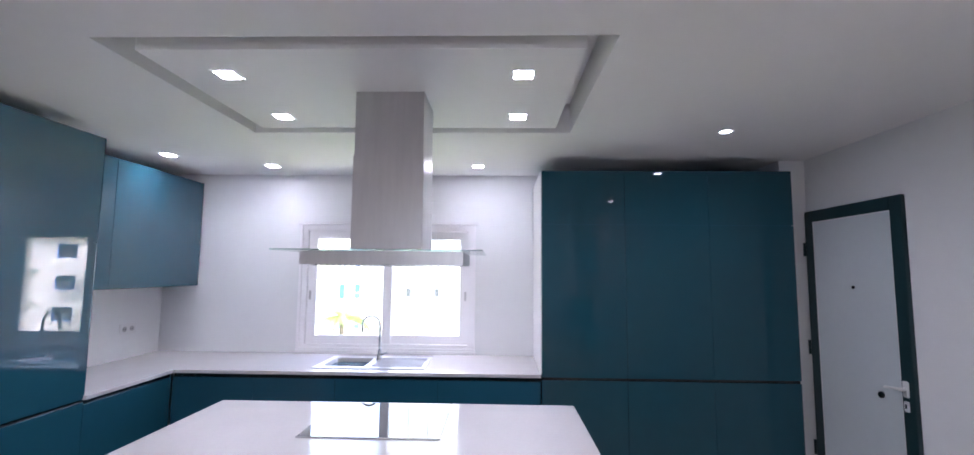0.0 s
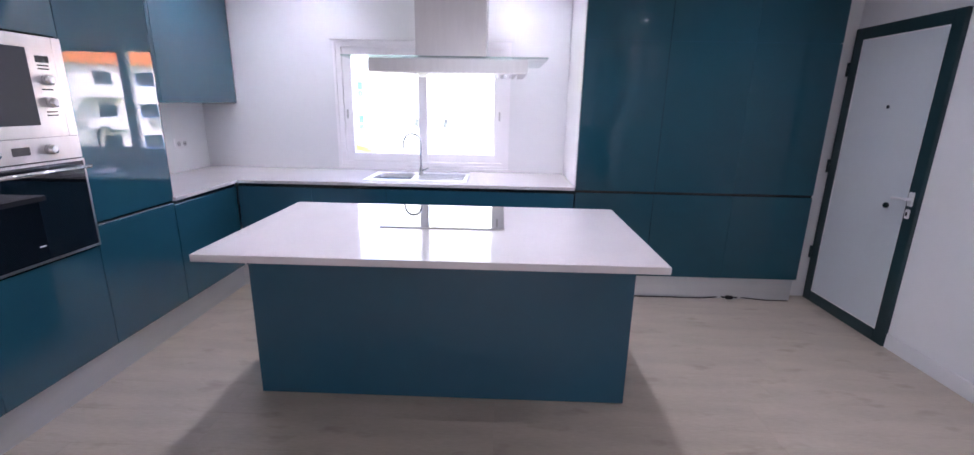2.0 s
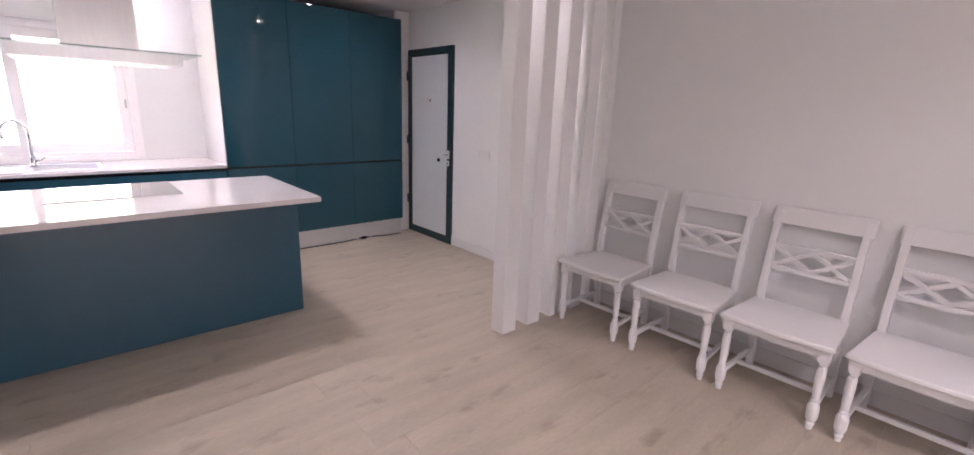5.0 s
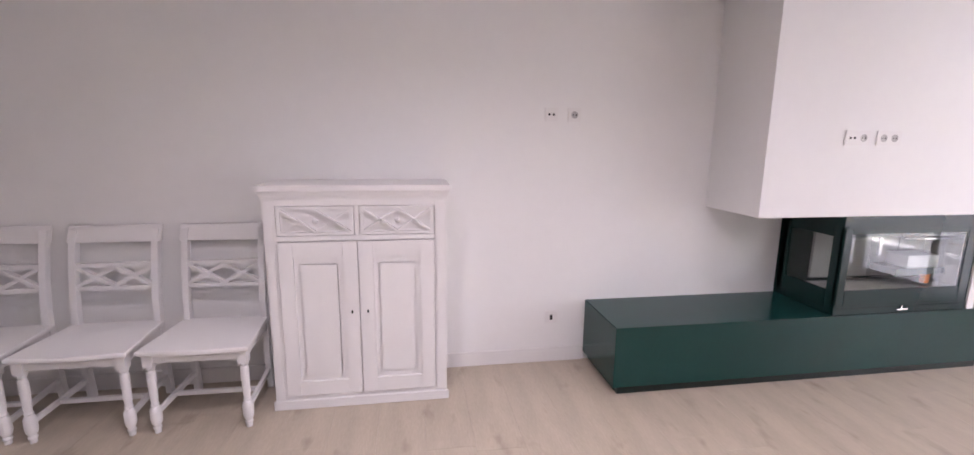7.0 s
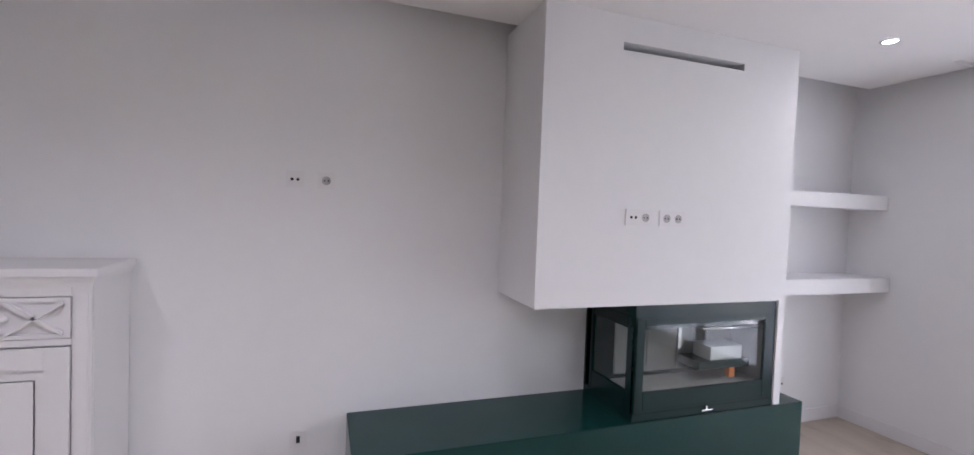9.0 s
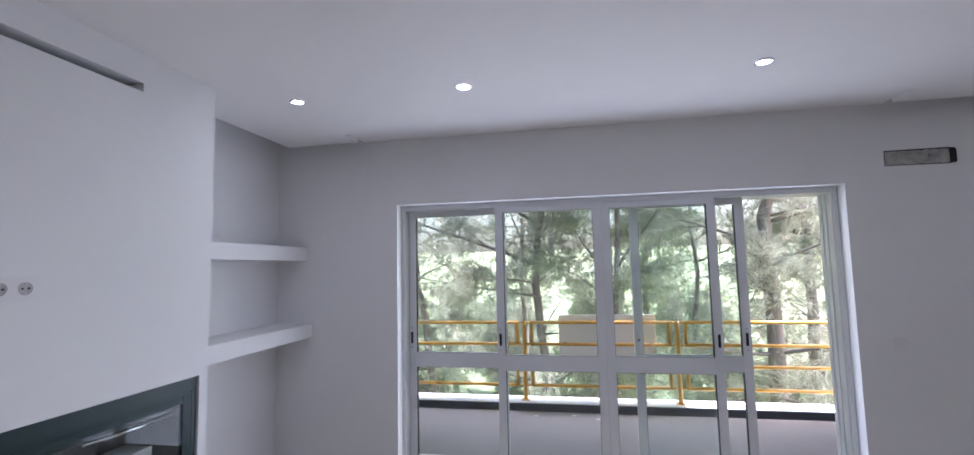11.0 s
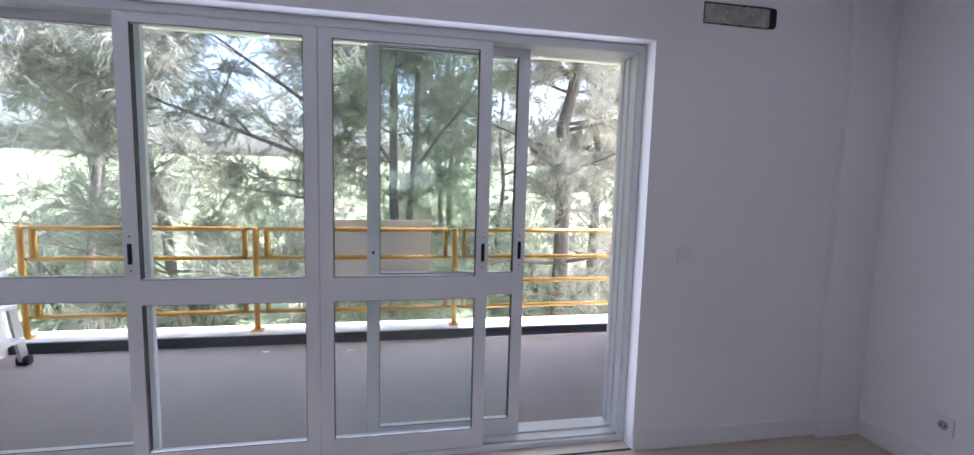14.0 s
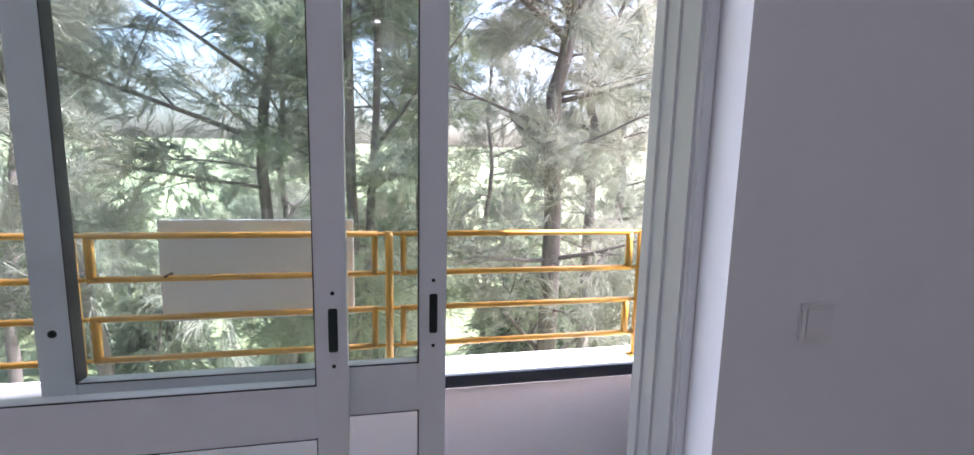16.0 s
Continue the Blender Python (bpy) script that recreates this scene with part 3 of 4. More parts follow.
# ---- slatted divider ----
for x in (2.48, 2.722, 2.964, 3.206, 3.4485):
    solo("divider_slat", B(x, min(x + 0.125, XE - 0.001), 1.58, 1.695, 0.0, ZC - 0.026), CHAIRW, "floor-to-ceiling white vertical slat of the room divider", "slat", "divider slats", bevel=0.002)


# ---- chairs ----
def turned_leg(x, y, h):
    p = [(0.014, 0), (0.016, 0.006), (0.014, 0.02), (0.02, 0.026), (0.02, 0.034), (0.015, 0.042), (0.023, 0.055), (0.027, 0.075), (0.027, 0.125), (0.022, 0.142), (0.016, 0.15),
         (0.021, 0.158), (0.016, 0.166), (0.019, 0.20), (0.021, 0.28), (0.02, 0.335), (0.015, 0.345), (0.021, 0.352), (0.021, 0.36), (0.018, 0.368)]
    b = Build().lathe(p, x, y, 16)
    return b.box(x - 0.023, x + 0.023, y - 0.023, y + 0.023, 0.366, h)


def dining_chair():
    """Faces -x; the base centre is the origin."""
    ch = thing("dining_chair", (0, 0, 0), "white painted wooden dining chair with a lattice back and turned legs", "chair", "chairs along the wall")
    D, W0, W1 = 0.195, 0.222, 0.208
    for y in (-W0, W0):
        part("leg", turned_leg(-D, y, 0.435), CHAIRW, ch, smooth=False)
    for s in (-1, 1):
        path = [(0.225, 0), (0.205, 0.2), (0.195, 0.43), (0.20, 0.56), (0.222, 0.72), (0.252, 0.88), (0.285, 0.985)]
        rings = []
        for x, z in path:
            w = 0.021
            rings.append([(x - w, s * W1 - 0.017, z), (x + w, s * W1 - 0.017, z), (x + w, s * W1 + 0.017, z), (x - w, s * W1 + 0.017, z)])
        part("back_leg", Build().loft(rings), CHAIRW, ch, bevel=0.002)
    b = Build().box(-D - 0.012, -D + 0.012, -W0 + 0.02, W0 - 0.02, 0.385, 0.435)
    for s in (-1, 1):
        b.bar((-D, s * W0, 0.41), (0.195, s * W1, 0.41), 0.02, 0.05)
    b.box(0.185, 0.205, -W1 + 0.01, W1 - 0.01, 0.385, 0.435)
    part("seat_frame", b, CHAIRW, ch)
    top, bot = [], []
    outline = [(-0.235 - 0.018 * math.cos(math.pi * t / 2), 0.262 * t) for t in [q / 5 for q in range(-5, 6)]] + [(0.205, 0.232), (0.205, -0.232)]
    rings = [[(x * k, y * k, z) for x, y in outline] for z, k in ((0.435, 0.975), (0.441, 1.0), (0.455, 1.0), (0.462, 0.985))]
    part("seat", Build().loft(rings), CHAIRW, ch)
    st = Build()
    for s in (-1, 1):
        st.bar((-D, s * W0, 0.105), (0.21, s * W1, 0.12), 0.022, 0.026)
    st.bar((-0.01, -0.205, 0.112), (-0.01, 0.205, 0.112), 0.022, 0.024)
    part("stretcher", st, CHAIRW, ch, bevel=0.002)
    part("top_rail", Build().loft([[(0.243, y, 0.915), (0.275, y, 0.915), (0.302, y, 1.005), (0.284, y, 1.005)] for y in (-0.238, 0.238)]), CHAIRW, ch, bevel=0.004)
    for z in (0.66, 0.79):
        x = 0.2 + (z - 0.56) * 0.1375 + 0.001
        part("rail", B(x - 0.012, x + 0.012, -W1 + 0.015, W1 - 0.015, z - 0.012, z + 0.012), CHAIRW, ch, bevel=0.002)
    lat = Build()
    z0, z1 = 0.672, 0.778
    px = lambda z: 0.201 + (z - 0.56) * 0.1375
    h = 0.19
    for y0, y1 in ((-h, 0.0), (0.0, h)):
        for a, c in ((z0, z1), (z1, z0)):
            lat.bar((px(a), y0 - (0.0), a), (px(c), y1, c), 0.026, 0.02)
    part("lattice", lat, CHAIRW, ch)
    return ch


first_chair = dining_chair()
CHAIRS = ((1.285, 0), (0.70, 1), (0.14, 0), (-0.425, -1))
for y, r in CHAIRS[1:]:
    copy_thing(first_chair, pose(3.215, y, 0, 0, 0, r))
first_chair.matrix_basis = pose(3.215, CHAIRS[0][0], 0)


# ---- white cabinet ----
CX, C0, C1 = 3.148, -1.695, -0.745
cb = thing("lattice_cabinet", (3.33, -1.22, 0), "white painted wooden cabinet with two panel doors under lattice drawers", "cabinet")
part("body", B(CX + 0.02, XE - 0.005, C0, C1, 0.0, 1.19), CHAIRW, cb, bevel=0.002)
part("face_frame", Build().border("x", CX, CX + 0.0195, C0, C1, 0.0, 1.19, 0.062, 0.075, 0.04).box(CX, CX + 0.0195, C0 + 0.062, C1 - 0.062, 0.963, 0.99).box(CX, CX + 0.0195, -1.232, -1.208, 0.99, 1.15), CHAIRW, cb, bevel=0.002)
part("base", B(CX - 0.012, CX, C0 - 0.01, C1 + 0.01, 0, 0.055), CHAIRW, cb, bevel=0.003)
k = Build().loft([[(CX - o, C0 - o, z), (XE - 0.004, C0 - o, z), (XE - 0.004, C1 + o, z), (CX - o, C1 + o, z)] for z, o in ((1.185, 0.004), (1.205, 0.006), (1.207, 0.012), (1.225, 0.016), (1.227, 0.024), (1.258, 0.024))])
part("cornice", k, CHAIRW, cb, bevel=0.004)
for y0, y1 in ((C0 + 0.066, -1.236), (-1.204, C1 - 0.066)):
    dr = part("drawer", B(CX + 0.008, CX + 0.019, y0, y1, 0.993, 1.147), CHAIRW, cb)
    lt = Build().border("x", CX - 0.004, CX + 0.008, y0, y1, 0.993, 1.147, 0.02, 0.016)
    ya, yb, ym = y0 + 0.02, y1 - 0.02, (y0 + y1) / 2
    for a, c in ((ya, ym), (ym, yb)):
        for p, q in ((1.01, 1.13), (1.13, 1.01)):
            lt.bar((CX + 0.002, a, p), (CX + 0.002, c, q), 0.03, 0.013)
    part("lattice", lt, CHAIRW, dr)
    part("knob", Build().lathe([(0.008, 0), (0.013, 0.012), (0.013, 0.018), (0.006, 0.024)], seg=14).turned(Matrix.Translation((CX + 0.008, ym, 1.07)) @ Matrix.Rotation(radians(-90), 4, "Y")), CHAIRW, dr, smooth=True)
for y0, y1, ky in ((C0 + 0.066, -1.223, -1.262), (-1.217, C1 - 0.066, -1.178)):
    dd = part("door", Build().border("x", CX - 0.012, CX + 0.006, y0, y1, 0.08, 0.958, 0.075, 0.085), CHAIRW, cb, bevel=0.002)
    part("panel_back", B(CX - 0.0015, CX + 0.004, y0 + 0.0755, y1 - 0.0755, 0.1655, 0.8725), CHAIRW, dd)
    part("panel", B(CX - 0.008, CX - 0.001, y0 + 0.105, y1 - 0.105, 0.20, 0.838), CHAIRW, dd, bevel=0.005)
    part("keyhole", B(CX - 0.0145, CX - 0.012, ky - 0.004, ky + 0.004, 0.555, 0.572), BLACK, dd, "small dark keyhole plate")
for y in (C0 + 0.03, C1 - 0.03):
    part("pilaster", B(CX - 0.006, CX, y - 0.02, y + 0.02, 0.06, 1.17), CHAIRW, cb, bevel=0.002)


# ---- fireplace ----
bench = thing("hearth_bench", (3.27, -3.98, 0), "long dark green slate-like hearth bench under the fireplace", "hearth")
part("slab", B(3.013, XE - 0.002, -5.36, -2.668, 0.058, 0.433), SLATE, bench, bevel=0.003)
part("plinth", B(3.045, XE - 0.002, -5.32, -2.71, 0, 0.058), BLACK, bench)
w = Build().box(3.02, XE - 0.001, -5.170, -3.505, 1.067, 2.384).box(3.02, XE - 0.001, -5.170, -3.505, 2.424, ZC + 0.019)
w.box(3.02, XE - 0.001, -5.170, -4.750, 2.384, 2.424).box(3.02, XE - 0.001, -3.945, -3.505, 2.384, 2.424).box(3.22, XE - 0.001, -4.750, -3.945, 2.384, 2.424)
w.box(3.02, XE - 0.001, -5.170, -5.118, 0.434, 1.067)
solo("chimney_breast", w, WALL, "white plastered chimney breast with a long vent slot", "chimney breast", kind=structure)
stove = thing("fireplace_insert", (3.28, -4.56, 0.434), "dark green-black steel corner fireplace insert with glass on two sides", "fireplace")
S0, S1, SX = -5.114, -4.108, 3.03
part("top", B(SX, XE - 0.003, S0, S1, 1.0, 1.066), STOVE, stove, bevel=0.002)
part("base", B(SX - 0.004, XE - 0.003, S0, S1, 0.434, 0.475), STOVE, stove, bevel=0.002)
part("back", B(3.46, XE - 0.003, S0, S1, 0.475, 1.0).box(SX + 0.02, 3.46, S0, S0 + 0.03, 0.475, 1.0), STOVE, stove)
part("outer_frame", Build().border("x", SX, SX + 0.02, S0, S1, 0.475, 1.0, 0.03, 0.02, 0.02), STOVE, stove, bevel=0.002)
dr = part("door", Build().border("x", SX - 0.008, SX + 0.012, S0 + 0.035, S1 - 0.005, 0.498, 0.985, 0.055, 0.095, 0.03), STOVE, stove, bevel=0.003)
part("glass", B(SX - 0.004, SX, S0 + 0.085, S1 - 0.055, 0.59, 0.957), FIREGLASS, dr)
sd = part("side_frame", Build().border("y", S1 - 0.02, S1, SX + 0.0, XE - 0.02, 0.475, 1.0, 0.07, 0.11, 0.07), STOVE, stove, bevel=0.003)
part("side_glass", B(SX + 0.07, XE - 0.09, S1 - 0.012, S1 - 0.008, 0.58, 0.935), FIREGLASS, sd)
part("handle", B(SX - 0.02, SX - 0.008, -4.647, -4.567, 0.455, 0.462).box(SX - 0.014, SX - 0.004, -4.612, -4.602, 0.455, 0.482), CHROME, stove, "small chrome door handle", bevel=0.001)
BRICK = material("grey_firebrick", (0.30, 0.285, 0.27), 0.9, var=0.25, scale=5, bump=0.4, bump_scale=50)
for k_ in range(4):
    part("firebrick", B(3.30, 3.318, S0 + 0.04 + 0.225 * k_, S0 + 0.258 + 0.225 * k_, 0.60, 0.985), BRICK, stove, "pale grey firebrick lining")
part("hearth_plate", B(SX + 0.03, 3.30, S0 + 0.04, S1 - 0.04, 0.56, 0.575), BRICK, stove, "pale firebrick hearth")
part("firebrick", B(SX + 0.04, 3.30, S0 + 0.032, S0 + 0.05, 0.575, 0.985), BRICK, stove, "pale grey firebrick lining")
part("baffle", B(SX + 0.03, 3.46, S0 + 0.05, S1 - 0.03, 0.925, 0.945), STOVE, stove)
part("corner_bar", B(SX + 0.06, SX + 0.075, -4.47, -4.45, 0.80, 0.985), STEEL, stove)
# bar added for the bright line that the stove glass reflects
part("reflection_bar", Build().tube([(3.075, -5.03, 0.895), (3.075, -4.60, 0.912)], 0.008, 10), CHROME, stove, "thin bright bar in place of a reflection in the stove glass", smooth=True)
part("manual_box", B(3.12, 3.26, -4.96, -4.72, 0.70, 0.78), PLASTIC, stove, "white cardboard box of parts")
part("steel_tray", B(3.10, 3.28, -5.0, -4.62, 0.655, 0.70), STOVE, stove)
part("copper_fitting", B(3.10, 3.13, -4.89, -4.85, 0.596, 0.655), ORANGE, stove, "small orange packed fitting")
for z, d in ((1.655, 0.265), (1.055, 0.31)):
    solo("shelf", B(XE - d, XE - 0.001, YS + 0.001, -5.171, z, z + 0.105), WALL, "thick white plastered wall shelf beside the chimney breast", "shelf", "niche shelves", bevel=0.002)


# ---- sockets and switches ----
def plate(kind, axis, p, a, z, sign, n=1, holes="socket"):
    """A wall plate with n inserts. axis x: on a wall of x = p; sign: the way it faces."""
    label = {"socket": "white wall socket plate with round earthed inserts", "aerial": "white wall plate with two small aerial inserts", "switch": "white wall light switch plate", "mixed": "white double wall plate with aerial and socket inserts", "usb": "white low wall plate with one dark slot"}[holes]
    th = thing(kind, (p, a, z) if axis == "x" else (a, p, z), label, "switch" if holes == "switch" else "socket")

    def bx(d0, d1, da, wa, dz, hz):
        q0, q1 = p + sign * d0, p + sign * d1
        return B(q0, q1, a + da - wa, a + da + wa, z + dz - hz, z + dz + hz) if axis == "x" else B(a + da - wa, a + da + wa, q0, q1, z + dz - hz, z + dz + hz)

    part("cover", bx(0.0, 0.009, 0, 0.042 * n, 0, 0.042), PLASTIC, th, bevel=0.002)
    for i in range(n):
        da = (i - (n - 1) / 2) * 0.075
        style = holes
        if holes == "mixed":
            style = "socket" if i == 0 else "aerial"
        if style == "socket":
            m = (Matrix.Rotation(radians(90 * sign), 4, "Y") if axis == "x" else Matrix.Rotation(radians(-90 * sign), 4, "X"))
            c = Vector((p + sign * 0.009, a + da, z)) if axis == "x" else Vector((a + da, p + sign * 0.009, z))
            part("insert", Build().lathe([(0.0225, 0), (0.0225, 0.0015), (0.019, 0.002), (0.018, 0.0006), (0.002, 0.0005)], seg=20).turned(Matrix.Translation(c) @ m), INSERT, th, smooth=True)
            for e in (-0.0095, 0.0095):
                part("hole", bx(0.0095, 0.0105, da + e, 0.0035, 0, 0.0035), DARK, th)
            for e in (-0.0165, 0.0165):
                part("earth_clip", bx(0.0095, 0.012, da, 0.002, e, 0.004), STEEL, th)
        elif style == "aerial":
            for e in (-0.014, 0.014):
                m = (Matrix.Rotation(radians(90 * sign), 4, "Y") if axis == "x" else Matrix.Rotation(radians(-90 * sign), 4, "X"))
                c = Vector((p + sign * 0.009, a + da + e, z)) if axis == "x" else Vector((a + da + e, p + sign * 0.009, z))
                part("hole", Build().lathe([(0.0075, 0), (0.0075, 0.0015), (0.004, 0.002)], seg=14).turned(Matrix.Translation(c) @ m), DARK, th, smooth=True)
        elif style == "usb":
            part("slot", bx(0.009, 0.0105, 0, 0.009, 0, 0.018), DARK, th)
        else:
            part("rocker", bx(0.009, 0.0105, da, 0.03, 0, 0.03), PLASTIC, th, bevel=0.002)
    return th


plate("aerial_socket", "x", XE, -2.385, 1.66, -1, 1, "aerial")
plate("wall_socket", "x", XE, -2.535, 1.66, -1, 1, "socket")
plate("low_socket", "x", XE, -2.43, 0.32, -1, 1, "usb")
plate("wall_socket", "x", 3.02, -4.085, 1.533, -1, 2, "mixed")
plate("wall_socket", "x", 3.02, -4.297, 1.533, -1, 2, "socket")
plate("aerial_socket", "x", XE, -5.81, 0.322, -1, 1, "aerial")
plate("light_switch", "x", XE, 3.012, 1.045, -1, 2, "switch")
plate("light_switch", "y", YS, -0.83, 1.035, 1, 1, "switch")
plate("wall_socket", "x", XWK, 4.62, 1.15, 1, 2, "socket")
plate("wall_socket", "x", XW, -6.02, 0.27, 1, 1, "socket")
plate("wall_socket", "x", XW, -5.83, 0.27, 1, 1, "socket")

vt = thing("wall_opening", (-1.04, YS, 2.17), "unfinished rectangular hole in the plaster with rough mortar inside", "wall opening")
xs = [-1.205 + 0.018 * q for q in range(21)]
part("mortar", Build().loft([[(x, YS + 0.002, 2.172 + 0.007 * noise.noise(Vector((x * 31, 0, 0)))), (x, YS + 0.005 + 0.003 * noise.noise(Vector((x * 50, 3, 0))), 2.174 + 0.007 * noise.noise(Vector((x * 31, 0, 0)))),
                             (x, YS + 0.006 + 0.004 * noise.noise(Vector((x * 40, 8, 0))), 2.22), (x, YS + 0.005, 2.262 + 0.008 * noise.noise(Vector((x * 43, 5, 0)))), (x, YS + 0.002, 2.264 + 0.008 * noise.noise(Vector((x * 43, 5, 0))))] for x in xs]), PLASTER, vt)
# the wall stays uncut; this thin black sheet paints the hole's shade
part("cavity_shade", Build().loft([[(x, YS + 0.001, 2.168 + e), (x, YS + 0.0035, 2.168 + e), (x, YS + 0.0035, 2.272 - e), (x, YS + 0.001, 2.272 - e)] for x, e in ((-1.247, 0.014), (-1.238, 0.004), (-1.20, 0.0), (-0.842, 0.002))]), DARK, vt, "thin near-black sheet for the shade inside the hole")
for x in (-0.96, -1.10):
    part("screw", Build().lathe([(0.008, 0), (0.008, 0.004), (0.003, 0.005)], seg=12).turned(Matrix.Translation((x, YS + 0.009, 2.225)) @ Matrix.Rotation(radians(-90), 4, "X")), STEEL, vt, smooth=True)

# loose cable and small box on the floor
bx = thing("cable_box", (2.84, 4.32, 0), "small dark coiled cable lying at the foot of the plinth", "cable")
ring = [(2.84 + 0.07 * math.cos(a), 4.30 + 0.05 * math.sin(a), 0.02 + 0.006 * math.sin(3 * a)) for a in [radians(q) for q in range(0, 720, 24)]]
part("coil", Build().tube(ring, 0.006, 8), RUBBER, bx, smooth=True)
part("plug", B(2.80, 2.86, 4.25, 4.28, 0.002, 0.03), RUBBER, bx, bevel=0.006)
part("lead", Build().tube([(1.75, 4.262, 0.006), (2.2, 4.264, 0.006), (2.6, 4.262, 0.006), (2.78, 4.29, 0.012)], 0.005, 8), RUBBER, bx, smooth=True)
part("lead_end", Build().tube([(2.9, 4.29, 0.012), (3.1, 4.255, 0.006), (3.3, 4.25, 0.006)], 0.005, 8), RUBBER, bx, smooth=True)


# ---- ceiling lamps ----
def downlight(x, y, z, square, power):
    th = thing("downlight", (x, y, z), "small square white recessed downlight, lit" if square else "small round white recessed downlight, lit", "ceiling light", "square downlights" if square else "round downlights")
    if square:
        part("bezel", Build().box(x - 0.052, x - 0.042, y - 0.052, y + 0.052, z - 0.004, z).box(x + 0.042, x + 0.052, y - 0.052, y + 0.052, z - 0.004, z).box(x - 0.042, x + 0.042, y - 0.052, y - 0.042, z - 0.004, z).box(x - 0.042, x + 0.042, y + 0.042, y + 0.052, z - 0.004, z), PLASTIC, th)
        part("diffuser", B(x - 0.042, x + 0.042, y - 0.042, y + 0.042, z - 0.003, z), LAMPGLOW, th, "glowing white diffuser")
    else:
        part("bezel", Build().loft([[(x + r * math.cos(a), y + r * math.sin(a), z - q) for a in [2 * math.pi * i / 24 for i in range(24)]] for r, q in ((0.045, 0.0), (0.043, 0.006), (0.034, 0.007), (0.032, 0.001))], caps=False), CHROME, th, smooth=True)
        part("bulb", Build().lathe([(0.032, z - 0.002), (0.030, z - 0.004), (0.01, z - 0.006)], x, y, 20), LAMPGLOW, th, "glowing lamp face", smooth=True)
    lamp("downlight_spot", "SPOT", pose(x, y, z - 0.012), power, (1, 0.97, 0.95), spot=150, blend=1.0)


ZK, ZL = ZC - 0.0255, ZC + 0.0195
for x, y, power in ((-0.035, 2.785, 2.4), (1.288, 2.79, 2.4), (-0.045, 3.35, 2.2), (1.288, 3.355, 2.2), (-1.345, 4.235, 1.0), (-0.72, 4.605, 0.4), (1.008, 4.60, 0.4)):
    downlight(x, y, ZK, True, power)
for x, y, power in ((2.57, 3.625, 1.7), (2.54, 2.0, 2.0)):
    downlight(x, y, ZK, False, power)
for x, y, power in ((1.725, -4.40, 0.7), (1.72, -5.46, 0.7), (2.715, -5.45, 0.8), (-1.3, -5.53, 0.3), (0.2, -5.5, 0.9)):
    downlight(x, y, ZL, False, power)
# six unseen downlights added only to brighten the living room and east wall
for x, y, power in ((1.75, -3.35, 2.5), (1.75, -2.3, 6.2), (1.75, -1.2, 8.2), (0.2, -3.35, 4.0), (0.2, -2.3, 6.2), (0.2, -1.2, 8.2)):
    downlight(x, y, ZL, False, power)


# ---- baseboards ----
for n, b in (("baseboard", B(XE - 0.013, XE, -2.666, 3.52, 0.0, 0.10)), ("baseboard", B(XE - 0.013, XE, YS + 0.013, -5.362, 0.0, 0.10)), ("baseboard", B(XE - 0.013, XE, 4.378, 4.22, 0, 0.10)), ("baseboard", B(2.506, XE, YS, YS + 0.0125, 0, 0.10)),
             ("baseboard", B(-1.70, -0.603, YS, YS + 0.0125, 0, 0.10)), ("baseboard", B(-1.98, -1.698, YS + 0.03, YS + 0.043, 0, 0.10)), ("baseboard", B(XW, XW + 0.013, YS + 0.043, 0.99, 0, 0.10))):
    solo(n, b, PLASTIC, "white painted baseboard", "baseboard", kind=structure, bevel=0.003)


# ---- terrace ----
solo("terrace_floor", B(-1.7, 3.75, -8.36, -6.80, -0.3, -0.02), TERRACE, "grey bare screed terrace floor with faint scuffs", "terrace floor", kind=structure)
solo("terrace_curb", B(-1.8, 3.8, -8.62, -8.36, -0.5, 0.068), RENDERW, "low white rendered terrace curb", "curb", kind=structure)
solo("curb_upstand", B(-1.7, 3.75, -8.3595, -8.345, -0.02, 0.060), BITUMEN, "dark sealing strip along the foot of the curb", "curb", kind=structure)
solo("terrace_ceiling", B(-1.8, 3.9, -8.6, -6.77, 2.50, 2.75), RENDERW, "white rendered underside of the balcony above", "ceiling", kind=structure)
solo("terrace_side_wall", B(3.47, 3.72, -8.34, -6.77, -0.02, 2.5), RENDERW, "white rendered side wall of the terrace", "wall", kind=structure)
solo("terrace_far_wall", B(-1.95, -1.72, -8.34, -6.77, -0.02, 2.5), RENDERW, "white rendered end wall of the terrace", "wall", kind=structure)
YR = -8.47
rl = thing("terrace_railing", (1.0, YR, 0.055), "ochre yellow painted tubular steel terrace railing", "railing")
for x in (3.43, 1.759, 0.097, -1.57):
    p = part("post", Build().tube([(x, YR, 0.069), (x, YR, 0.945)], 0.024, 14), YELLOW, rl, smooth=True)
    part("base_plate", B(x - 0.045, x + 0.045, YR - 0.045, YR + 0.045, 0.0685, 0.076), YELLOW, p)
